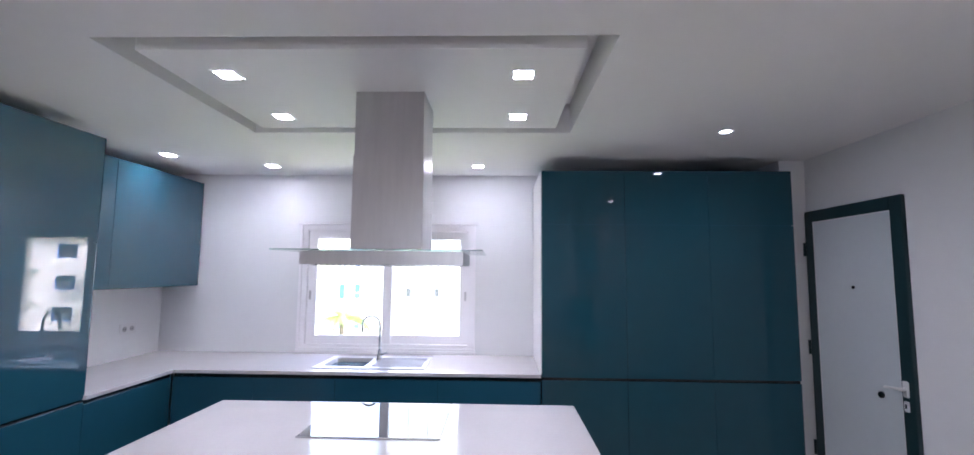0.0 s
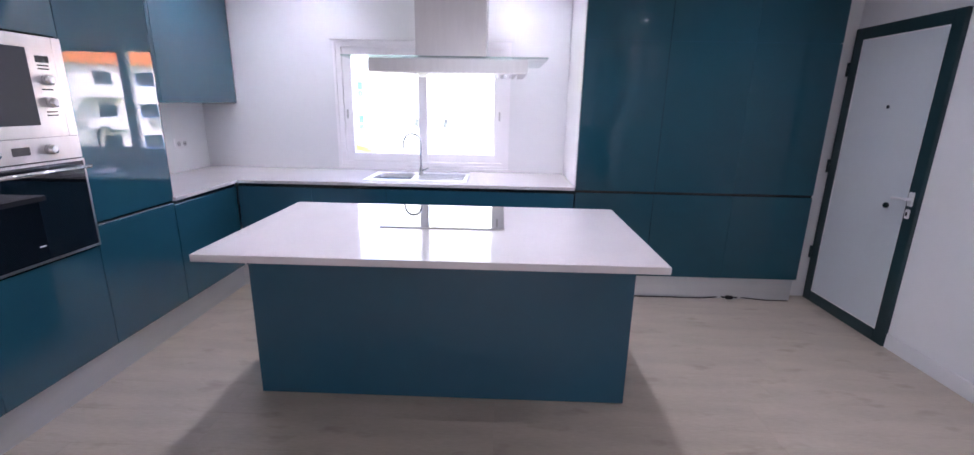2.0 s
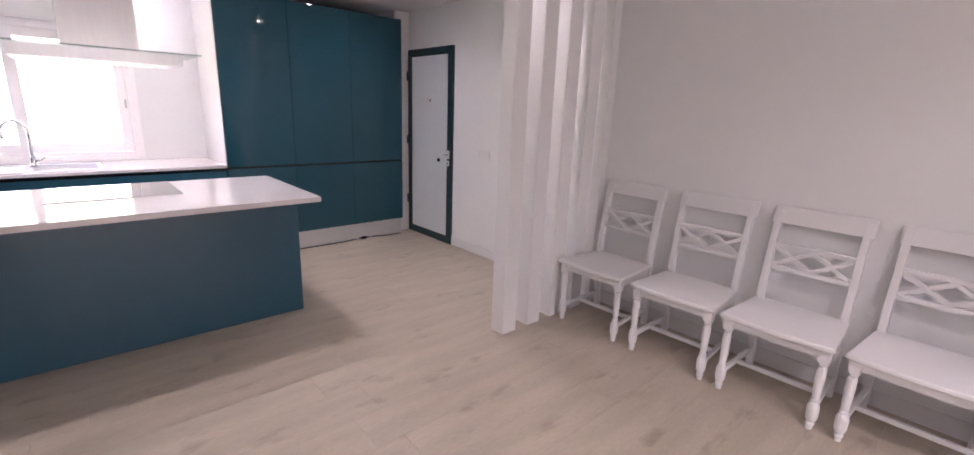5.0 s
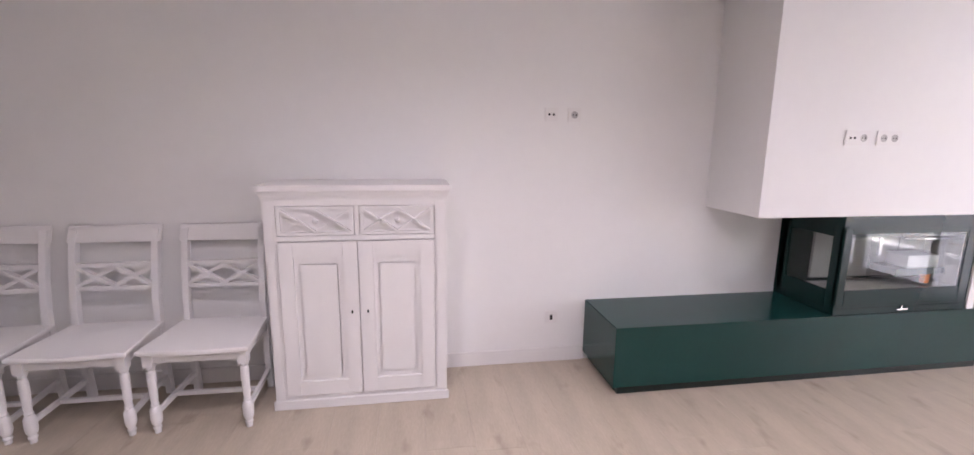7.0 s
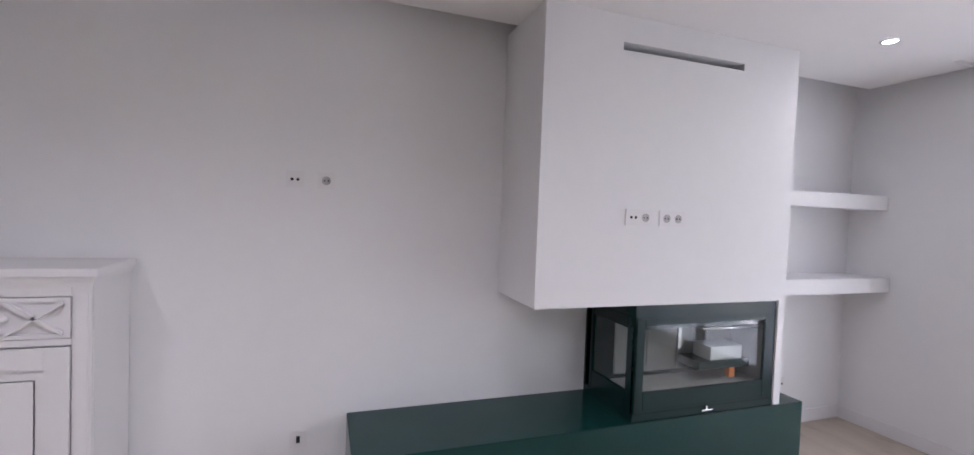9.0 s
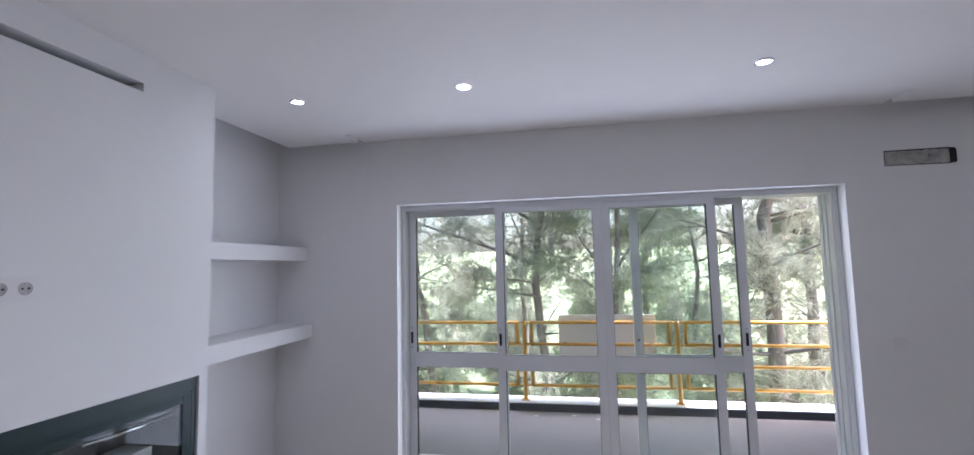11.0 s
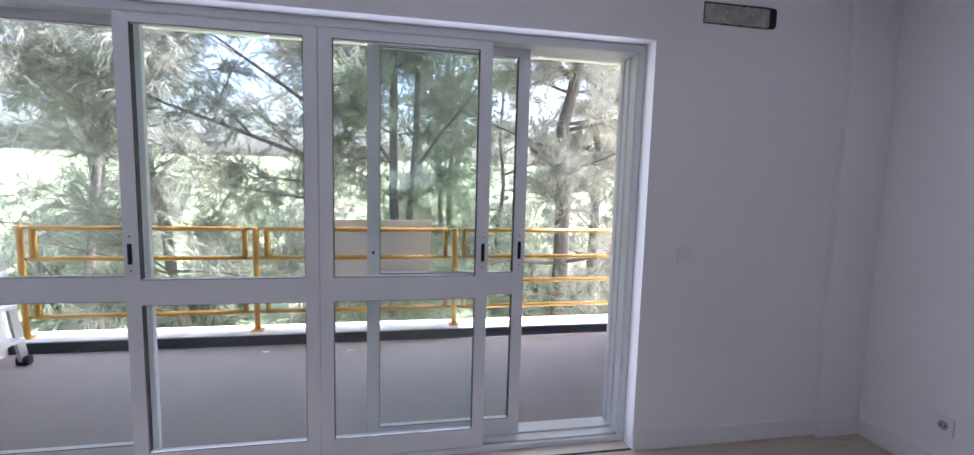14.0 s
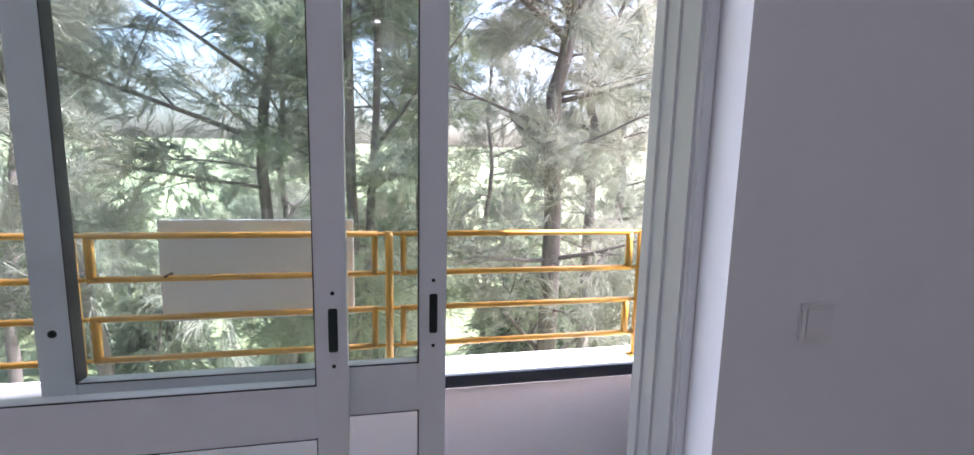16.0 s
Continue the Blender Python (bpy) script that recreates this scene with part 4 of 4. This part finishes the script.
for x0, x1 in ((1.759, 3.43), (0.097, 1.759), (-1.57, 0.097)):
    a, c = x0 + 0.085, x1 - 0.085
    for z0, z1 in ((0.69, 0.932), (0.232, 0.468)):
        r = Build()
        for z in (z0, z1):
            r.tube([(a - 0.017, YR, z), (c + 0.017, YR, z)], 0.0185, 12)
        for x in (a, c):
            r.box(x - 0.017, x + 0.017, YR - 0.017, YR + 0.017, z0, z1)
        for x, y_ in ((x0 + 0.02, a), (c, x1 - 0.02)):
            for z in ((z0 + 0.0), (z1 - 0.0)):
                r.tube([(x, YR, z), (y_, YR, z)], 0.012, 8)
        part("rail_panel", r, YELLOW, rl, smooth=True)
bd = thing("hanging_board", (0.97, -8.57, 0.40), "blank off-white board hung on the outside of the railing", "board")
part("board", B(0.31, 1.37, -8.56, -8.535, 0.42, 1.01), PVCW, bd, bevel=0.004)
part("tie", B(0.36, 0.37, -8.534, -8.44, 0.70, 0.712).box(1.30, 1.31, -8.534, -8.44, 0.70, 0.712), RUBBER, bd)


def ladder():
    th = thing("step_ladder", (3.3, -7.95, -0.02), "white and grey aluminium step ladder standing by the terrace side wall", "ladder")
    for y in (-8.14, -7.72):
        part("rail", Build().bar((3.235, y, 0.01), (3.43, y, 1.3), 0.022, 0.07), ALU, th)
        part("rear_rail", Build().bar((3.455, y, 0.01), (3.44, y, 1.25), 0.02, 0.02), ALU, th)
        part("foot", B(3.19, 3.275, y - 0.028, y + 0.028, -0.02, 0.04), RUBBER, th, "black rubber foot", bevel=0.008)
        part("rear_foot", B(3.435, 3.468, y - 0.02, y + 0.02, -0.02, 0.03), RUBBER, th, "black rubber foot", bevel=0.004)
    for k in range(5):
        z = 0.16 + 0.24 * k
        x = 3.237 + 0.2 * z / 1.3
        part("step", B(x - 0.055, x + 0.05, -8.13, -7.73, z, z + 0.026), PVC, th, "white ribbed step", bevel=0.004)


ladder()
solo("loose_tile_scrap", B(3.02, 3.2, -7.22, -7.14, -0.0195, -0.008), PLASTIC, "small white offcut lying on the terrace floor", "offcut", bevel=0.002)
for x, y in ((1.6, -8.2), (0.95, -8.15), (1.2, -8.25)):
    solo("paper_scrap", B(x, x + 0.05, y, y + 0.02, -0.0195, -0.0165), PLASTIC, "tiny white scrap on the terrace floor", "scrap")


# ---- outside ----
ZG = -6.5
n_ = 60
gv, gf = [], []
for j in range(n_ + 1):
    for i in range(n_ + 1):
        u, v = (i / n_ * 2 - 1), (j / n_ * 2 - 1)
        x, y = 900 * u * abs(u) ** 1.2, 900 * v * abs(v) ** 1.2
        d = math.hypot(x, y)
        z = ZG + 0.6 * noise.noise(Vector((x * 0.02, y * 0.02, 0))) + (max(0, -y - 60) * 0.085 if y < 0 else 0)
        gv.append((x, y, min(z, 11)))
for j in range(n_):
    for i in range(n_):
        a = j * (n_ + 1) + i
        gf.append((a, a + 1, a + n_ + 2, a + n_ + 1))
solo("ground", Build().add(gv, gf), GRASS, "uneven meadow of green and dry grass", "ground", kind=structure)


def leaf_material(name, a, b):
    m = bpy.data.materials.new(name)
    m.use_nodes = True
    n, link = m.node_tree.nodes, m.node_tree.links.new
    p = n["Principled BSDF"]
    g, r = n.new("ShaderNodeNewGeometry"), n.new("ShaderNodeValToRGB")
    co, nz, ad = n.new("ShaderNodeTexCoord"), n.new("ShaderNodeTexNoise"), n.new("ShaderNodeMath")
    nz.inputs["Scale"].default_value = 0.9
    link(co.outputs["Object"], nz.inputs["Vector"])
    ad.operation = "MULTIPLY_ADD"
    ad.inputs[1].default_value = 0.5
    link(g.outputs["Random Per Island"], ad.inputs[0])
    sb = n.new("ShaderNodeMath")
    sb.operation = "SUBTRACT"
    link(nz.outputs["Fac"], sb.inputs[0])
    sb.inputs[1].default_value = 0.25
    link(sb.outputs[0], ad.inputs[2])
    link(ad.outputs[0], r.inputs["Fac"])
    r.color_ramp.elements[0].color, r.color_ramp.elements[1].color = (*a, 1), (*b, 1)
    link(r.outputs[0], p.inputs["Base Color"])
    p.inputs["Roughness"].default_value = 0.6
    tl, mx = n.new("ShaderNodeBsdfTranslucent"), n.new("ShaderNodeMixShader")
    link(r.outputs[0], tl.inputs["Color"])
    mx.inputs[0].default_value = 0.52
    link(p.outputs[0], mx.inputs[1])
    link(tl.outputs[0], mx.inputs[2])
    link(mx.outputs[0], n["Material Output"].inputs["Surface"])
    return m


LEAF = leaf_material("grey_green_needles", (0.11, 0.155, 0.115), (0.47, 0.42, 0.33))
LEAF2 = leaf_material("olive_needles", (0.085, 0.145, 0.08), (0.42, 0.41, 0.28))


def sprays(rg, T, Q, count, each, length, droop, wide):
    """Brushes of long thin needles: each brush fans out from one twig end and hangs a little."""
    clump = rg.random(len(T)) ** 1.6 + 0.05
    pick = rg.choice(len(T), count, p=clump / clump.sum())
    base = T[pick] + rg.normal(0, 0.09, (count, 3))
    head = Q[pick] * 0.9 + rg.normal(0, 0.38, (count, 3)) + np.array([0, 0, -0.15])
    head /= np.linalg.norm(head, axis=1, keepdims=True)
    size = rg.uniform(0.6, 1.3, (count, 1))
    n = count * each
    base = np.repeat(base, each, 0) + np.repeat(head * size, each, 0) * rg.uniform(0, 0.22, (n, 1))
    dirs = np.repeat(head, each, 0) + rg.normal(0, 0.26, (n, 3))
    dirs /= np.linalg.norm(dirs, axis=1, keepdims=True)
    L = rg.uniform(*length, (n, 1)) * np.repeat(size, each, 0)
    side = np.cross(dirs, rg.normal(0, 1, (n, 3)))
    side /= np.linalg.norm(side, axis=1, keepdims=True)
    side *= rg.uniform(wide * 0.6, wide * 1.3, (n, 1))
    mid = base + dirs * L * 0.5
    end = base + dirs * L + np.array([0, 0, -1]) * L * rg.uniform(droop * 0.4, droop * 1.4, (n, 1))
    verts = np.stack([base - side, base + side, mid + side, mid - side, end], 1).reshape(-1, 3)
    k = np.arange(n)[:, None] * 5
    me = bpy.data.meshes.new("crown")
    me.from_pydata(verts.tolist(), [], [tuple(q) for q in (k + [0, 1, 2, 3])] + [tuple(q) for q in (k + [3, 2, 4])])
    return me


def needle_tree(seed, trunks, r0, limbs, spread, brushes, leaf, low=3.5, label="tall grey-green needle-leaved tree with airy drooping crown"):
    """A she-oak. trunks: paths of points over the ground; limbs: chosen ones, as start, direction and length."""
    rnd = random.Random(seed)
    rg = np.random.default_rng(seed)
    wood, tips = Build(), []

    def limb(p, d, length, r, level, stiff=0.16):
        pts, rs, q = [p.copy()], [r], d.normalized()
        steps = 7
        for s in range(steps):
            q = (q + Vector((rnd.uniform(-1, 1), rnd.uniform(-1, 1), rnd.uniform(-0.7, 0.7))) * stiff).normalized()
            p = p + q * length / steps
            pts.append(p.copy())
            rs.append(r * (1 - 0.82 * (s + 1) / steps))
            if s >= (1 if level > 1 else 3):
                tips.append((p.copy(), q.copy()))
            if level < 3 and s >= 1 and rnd.random() < (0.8 if level < 2 else 0.65):
                side = Vector((rnd.uniform(-1, 1), rnd.uniform(-1, 1), rnd.uniform(-0.3, 0.7))).normalized()
                limb(p, (q * 0.8 + side).normalized(), length * rnd.uniform(0.3, 0.52), rs[-1] * 0.55, level + 1)
        wood.tube(pts, [max(0.0035, a) for a in rs], 6 if level else 10)

    for path, r in zip(trunks, r0):
        fine = []
        for a, c in zip(path[:-1], path[1:]):
            a, c = Vector(a), Vector(c)
            m = max(2, int((c - a).length / 0.8))
            fine += [a.lerp(c, q / m) + Vector((rnd.uniform(-0.05, 0.05), rnd.uniform(-0.05, 0.05), 0)) for q in range(m)]
        fine.append(Vector(path[-1]))
        n = len(fine)
        wood.tube(fine, [r * (1 - 0.75 * (q / n) ** 1.3) for q in range(n)], 12)
        for q, p in enumerate(fine):
            if p.z < low or q < 2:
                continue
            f = q / n
            for _ in range(2 if p.z < 9 else 3):
                a = rnd.uniform(0, 2 * math.pi)
                limb(p, Vector((math.cos(a), math.sin(a), rnd.uniform(-0.1, 0.8))), spread * (1.1 - 0.6 * f) * rnd.uniform(0.55, 1.1), r * rnd.uniform(0.16, 0.3) * (1.1 - 0.6 * f), 1)
    for start, d, length, r in limbs:
        limb(Vector(start), Vector(d), length, r, 1, 0.07)
    me = sprays(rg, np.array([t[0][:] for t in tips]), np.array([t[1][:] for t in tips]), brushes, 16, (0.16, 0.40), 0.35, 0.0034)
    me.materials.append(leaf)
    th = thing("tree", (0, 0, 0), label, "tree", "trees beyond the terrace")
    part("trunk", wood, BARK, th, "grey-brown trunk and limbs", smooth=True)
    c = new("crown", me)
    c.parent = th
    return th


def bush(seed, leaf):
    """A low dense shrub: short stems and brushes of needles in uneven clumps."""
    rnd, rg = random.Random(seed), np.random.default_rng(seed)
    th = thing("bush", (0, 0, 0), "dense olive green shrub among dry grass", "bush", "shrubs beyond the terrace")
    wood, T, Q = Build(), [], []
    for _ in range(9):
        a, lean = rnd.uniform(0, 2 * math.pi), rnd.uniform(0.1, 0.9)
        e = Vector((math.cos(a) * lean * 3.0, math.sin(a) * lean * 3.0, rnd.uniform(2.2, 5.0)))
        wood.tube([(0.2 * math.cos(a), 0.2 * math.sin(a), -0.3), e * 0.5 + Vector((0, 0, 0.4)), e], [0.09, 0.05, 0.02], 8)
        for _ in range(26):
            d = Vector((rnd.gauss(0, 1), rnd.gauss(0, 1), rnd.gauss(0.2, 0.8)))
            T.append(tuple(e * rnd.uniform(0.35, 1.0) + d * 0.55))
            Q.append(tuple(d.normalized()))
    part("stem", wood, BARK, th, "grey-brown stems", smooth=True)
    me = sprays(rg, np.array(T), np.array(Q), 1900, 12, (0.25, 0.6), 0.2, 0.012)
    me.name = "crown"
    me.materials.append(leaf)
    c = new("crown", me)
    c.parent = th
    return th


G = 6.5  # the terrace stands this high above the ground
tree_fork = needle_tree(3, [[(0, 0, -0.2), (0.0, 0, G - 0.9), (0.05, 0, G + 2.4), (-0.2, 0, G + 3.5), (-0.35, 0.1, G + 7)]], [0.19],
                        [((0.0, 0, G + 2.3), (-0.95, 0.2, 0.25), 2.4, 0.045), ((-0.1, 0, G + 3.2), (0.8, 0.2, 0.5), 2.6, 0.06), ((0.03, 0, G + 1.9), (0.9, 0.3, 0.25), 2.2, 0.04), ((-0.2, 0, G + 3.5), (0.5, -0.2, 1), 3.0, 0.09)],
                        2.3, 4800, LEAF, 4.6)
tree_fork.matrix_basis = pose(-2.36, -12.4, ZG)
tree_pair = needle_tree(8, [[(0.1, 0, -0.2), (0.0, 0, G + 1), (0.03, 0, G + 3.3), (0.1, 0, G + 6.5)], [(0.1, 0.1, -0.1), (-0.35, 0.1, G + 0.9), (-0.42, 0.1, G + 3.2), (-0.6, 0.2, G + 6)]], [0.12, 0.10],
                        [((0.0, 0, G + 1.6), (0.6, 0.1, 0.8), 1.8, 0.035), ((-0.35, 0.1, G + 1.5), (-0.6, 0.2, 0.8), 2.4, 0.04)], 2.0, 4600, LEAF2, 4.2)
tree_pair.matrix_basis = pose(0.68, -13.0, ZG)
tree_long = needle_tree(15, [[(0, 0, -0.2), (0.05, 0, G - 1), (0.25, 0, G + 1.2), (0.1, 0, G + 3), (0.2, 0, G + 6.4)]], [0.13],
                        [((0.22, 0, G + 1.6), (0.88, 0.0, 0.42), 4.4, 0.05), ((0.15, 0, G + 0.9), (0.85, 0.3, 0.15), 2.8, 0.035), ((0.2, 0, G + 2.5), (0.8, 0.2, 0.55), 3.4, 0.04)], 2.2, 4300, LEAF, 4.2)
tree_long.matrix_basis = pose(1.75, -13.4, ZG)
tree_lean = needle_tree(21, [[(-0.6, 0, -0.2), (-0.35, 0, G - 1.2), (0.05, 0, G + 1.3), (0.55, 0, G + 2.7), (0.9, 0, G + 5.5)], [(-0.1, 0, G + 0.7), (0.35, 0.1, G + 2.0), (1.3, 0.2, G + 4.3)], [(0.05, 0, G + 1.3), (0.1, 0.1, G + 2.8), (-0.3, 0.2, G + 5.0)]], [0.12, 0.07, 0.07],
                        [((-0.2, 0, G - 0.3), (-0.6, 0.6, 0.1), 2.6, 0.03), ((-0.2, 0, G - 0.6), (0.7, 0.6, 0.1), 2.6, 0.03)], 2.3, 3700, LEAF, 4.6)
tree_lean.matrix_basis = pose(4.55, -13.0, ZG)
for k, x, y, r, q in ((tree_fork, -5.2, -17.5, 130, 1.0), (tree_pair, -0.9, -17.8, 200, 1.0), (tree_long, 2.9, -19.5, 70, 1.0), (tree_lean, 7.6, -17.0, 250, 1.05), (tree_pair, 10.5, -22.0, 10, 1.1), (tree_fork, -9.0, -23.0, 40, 1.1), (tree_long, -3.6, -24.0, 160, 1.0)):
    copy_thing(k, pose(x, y, ZG, 0, 0, r)).scale = (q, q, q)
shrub = bush(5, LEAF2)
rnd = random.Random(31)
SPOTS = [(-11, -24), (-7, -21), (-3.6, -19.5), (0.2, -21), (3.6, -23), (7.4, -21), (11.5, -25), (16, -29), (-16, -30), (-1.5, -30), (5.5, -33), (-7.5, -33), (12, -38), (21, -42), (-20, -44), (0, -46), (9, -52), (-11, -52), (26, -60), (18, -66), (-3, -68)]
for x, y in SPOTS[1:]:
    copy_thing(shrub, pose(x, y, ZG, 0, 0, rnd.uniform(0, 360))).scale = (rnd.uniform(0.9, 1.3),) * 3
shrub.matrix_basis = pose(*SPOTS[0], ZG)


# ---- buildings behind the kitchen window ----
def apartment_block(x, y, w, d, floors, turn, wall, label, z=ZG, band=1.5):
    """Faces -y before the turn."""
    z0_ = z
    th = thing("apartment_building", (0, 0, 0), label, "building", "apartment buildings")
    h = floors * 3.0
    b = Build().box(-w / 2, w / 2, 0.25, d, 0, h)
    part("wall", b, wall, th)
    nb = int(w / 3.2)
    step = w / nb
    face = Build()
    for f in range(floors):
        z = f * 3.0
        face.box(-w / 2, w / 2, 0, 0.249, z, z + 1.0).box(-w / 2, w / 2, 0, 0.249, z + 2.3, z + 3.0)
        for k in range(nb + 1):
            x0 = -w / 2 + k * step
            face.box(max(-w / 2, x0 - step * 0.27), min(w / 2, x0 + step * 0.27), 0, 0.249, z + 1.0, z + 2.3)
    part("facade", face, RENDERW, th)
    part("roof", B(-w / 2 - 0.3, w / 2 + 0.3, -0.3, d + 0.3, h, h + band), ORANGE, th, "orange roof band")
    for f in range(floors):
        for k in range(nb):
            x0 = -w / 2 + (k + 0.5) * step
            z = f * 3.0
            wn_ = part("window", Build().border("y", 0.1, 0.2, x0 - step * 0.23, x0 + step * 0.23, z + 1.0, z + 2.3, 0.08, 0.08), BLUE if k % 2 else PVC, th)
            part("pane", B(x0 - step * 0.2, x0 + step * 0.2, 0.2, 0.22, z + 1.08, z + 2.22), FARGLASS, wn_)
            if k % 2 == 0:
                part("balcony", B(x0 - step * 0.45, x0 + step * 0.45, -1.1, 0, z - 0.1, z + 0.05).box(x0 - step * 0.45, x0 + step * 0.45, -1.1, -1.04, z + 0.05, z + 1.0), RENDERW, th)
    th.matrix_basis = pose(x, y, z0_, 0, 0, turn)
    return th


blue_block = thing("apartment_building", (-15, 43, ZG), "white five-storey apartment building with narrow blue-shuttered windows", "building", "apartment buildings")
cols = (-22.0, -19.2, -16.6, -13.0, -11.6)
edges = [-25.0] + [c for x in cols for c in (x - 0.24, x + 0.24)] + [-5.0]
f = Build()
for a, c in zip(edges[::2], edges[1::2]):
    f.box(a, c, 43, 43.35, ZG, 9.0)
for x in cols:
    z = ZG
    for sill in (-3.6, -0.9, 1.94, 4.8):
        f.box(x - 0.24, x + 0.24, 43, 43.35, z, sill)
        z = sill + 1.3
    f.box(x - 0.24, x + 0.24, 43, 43.35, z, 9.0)
part("facade", f, RENDERW, blue_block)
part("wall", B(-24.9, -5.1, 43.36, 54, ZG, 8.9), RENDERW, blue_block)
for x in cols:
    for sill in (-3.6, -0.9, 1.94, 4.8):
        wq = part("window", Build().border("y", 43.02, 43.1, x - 0.24, x + 0.24, sill, sill + 1.3, 0.05, 0.05), BLUE, blue_block, "blue shuttered window")
        part("shutter", B(x - 0.19, x + 0.19, 43.05, 43.09, sill + 0.05, sill + 1.25), BLUE, wq)
        if x == -11.6:
            part("balcony", Build().box(x - 0.9, x + 0.7, 42.2, 42.99, sill - 0.25, sill - 0.1).border("y", 42.2, 42.24, x - 0.9, x + 0.7, sill - 0.1, sill + 0.6, 0.05, 0.05), RENDERW, blue_block)
end_block = thing("apartment_building", (-0.2, 21, ZG), "plain white apartment gable with vertical grooves and few windows", "building", "apartment buildings")
for k in range(11):
    part("wall_panel", B(-3.39 + 0.82 * k, -3.39 + 0.82 * k + 0.785, 21, 30, ZG, 9.5), RENDERW, end_block)
part("core", B(-3.37, 5.55, 21.04, 29.9, ZG, 9.45), PLASTER, end_block)
for x, w2, h2, zs in ((-2.82, 0.22, 0.38, (-2.8, 0.52, 3.8)), (-1.58, 0.2, 0.38, (-2.8, 0.52, 3.8)), (0.80, 0.09, 0.2, (-0.55, 0.2, 0.98, 1.8, 2.6))):
    for z in zs:
        wq = part("window", Build().border("y", 20.93, 20.998, x, x + w2, z, z + h2, 0.02, 0.02), INSERT, end_block, "small grey opening")
        part("pane", B(x + 0.02, x + w2 - 0.02, 20.95, 20.99, z + 0.02, z + h2 - 0.02), FARGLASS, wq)
apartment_block(33.5, 47, 40, 12, 4, -28, RENDERW, "long white apartment building with an orange roof band and balconies", ZG - 0.9)


def palm(x, y, h):
    th = thing("palm_tree", (0, 0, 0), "small green palm tree with arching fronds", "tree")
    part("trunk", Build().tube([(0, 0, -0.3), (0.1, 0, h * 0.5), (0.05, 0.05, h)], [0.22, 0.17, 0.14], 12), BARK, th, smooth=True)
    rnd = random.Random(4)
    for k in range(22):
        a = k * 2.4
        up = rnd.uniform(0.1, 1.1)
        b = Build()
        p, q = Vector((0.05, 0.05, h)), Vector((math.cos(a), math.sin(a), up)).normalized()
        s = Vector((-math.sin(a), math.cos(a), 0))
        for j in range(14):
            p2 = p + q * 0.17
            for sd in (-1, 1):
                L = 0.55 * math.sin(0.35 + j / 14 * 2.5)
                e = p + s * sd * L + q * 0.15 + Vector((0, 0, -0.22 * L))
                b.add([p, p2, e], [(0, 1, 2)])
            p = p2
            q = (q + Vector((0, 0, -0.11))).normalized()
        part("frond", b, PALM, th)
    th.matrix_basis = pose(x, y, ZG)


PALM = leaf_material("palm_green", (0.08, 0.16, 0.03), (0.22, 0.30, 0.08))
palm(-8.3, 29, 5.3)


# ---- floor planks, last ----
fl = thing("floor", (0.8, -0.7, -0.02), "pale oak laminate plank floor", "floor", kind=structure)
part("underlay", B(XW, XE, YS, YN, -0.12, -0.010), JOINT, fl, "dark joint between planks")
rnd = random.Random(11)
PW, PL = 0.245, 1.36
meshes = {}
y = YS
while y < YN - 0.01:
    w = min(PW, YN - y)
    x = XW - rnd.uniform(0.1, 1.2)
    while x < XE:
        x0, x1 = max(x, XW), min(x + PL, XE)
        if x1 - x0 > 0.03:
            key = (round(w, 3), round(x1 - x0, 3))
            if key not in meshes:
                hx, hy, e = (x1 - x0) / 2 - 0.0003, w / 2 - 0.0003, 0.0004
                me = bpy.data.meshes.new("plank")
                v = [(sx * hx, sy * hy, -0.01) for sx, sy in ((-1, -1), (1, -1), (1, 1), (-1, 1))] + [(sx * hx, sy * hy, -e) for sx, sy in ((-1, -1), (1, -1), (1, 1), (-1, 1))]
                v += [(sx * (hx - e), sy * (hy - e), 0) for sx, sy in ((-1, -1), (1, -1), (1, 1), (-1, 1))]
                f = [(0, 1, 5, 4), (1, 2, 6, 5), (2, 3, 7, 6), (3, 0, 4, 7), (4, 5, 9, 8), (5, 6, 10, 9), (6, 7, 11, 10), (7, 4, 8, 11), (8, 9, 10, 11)]
                me.from_pydata(v, [], f)
                me.materials.append(WOODF)
                meshes[key] = me
            o = new("plank", meshes[key])
            o.parent = fl
            o.location = ((x0 + x1) / 2 - 0.8, y + w / 2 + 0.7, 0.02)
        x += PL
    y += PW
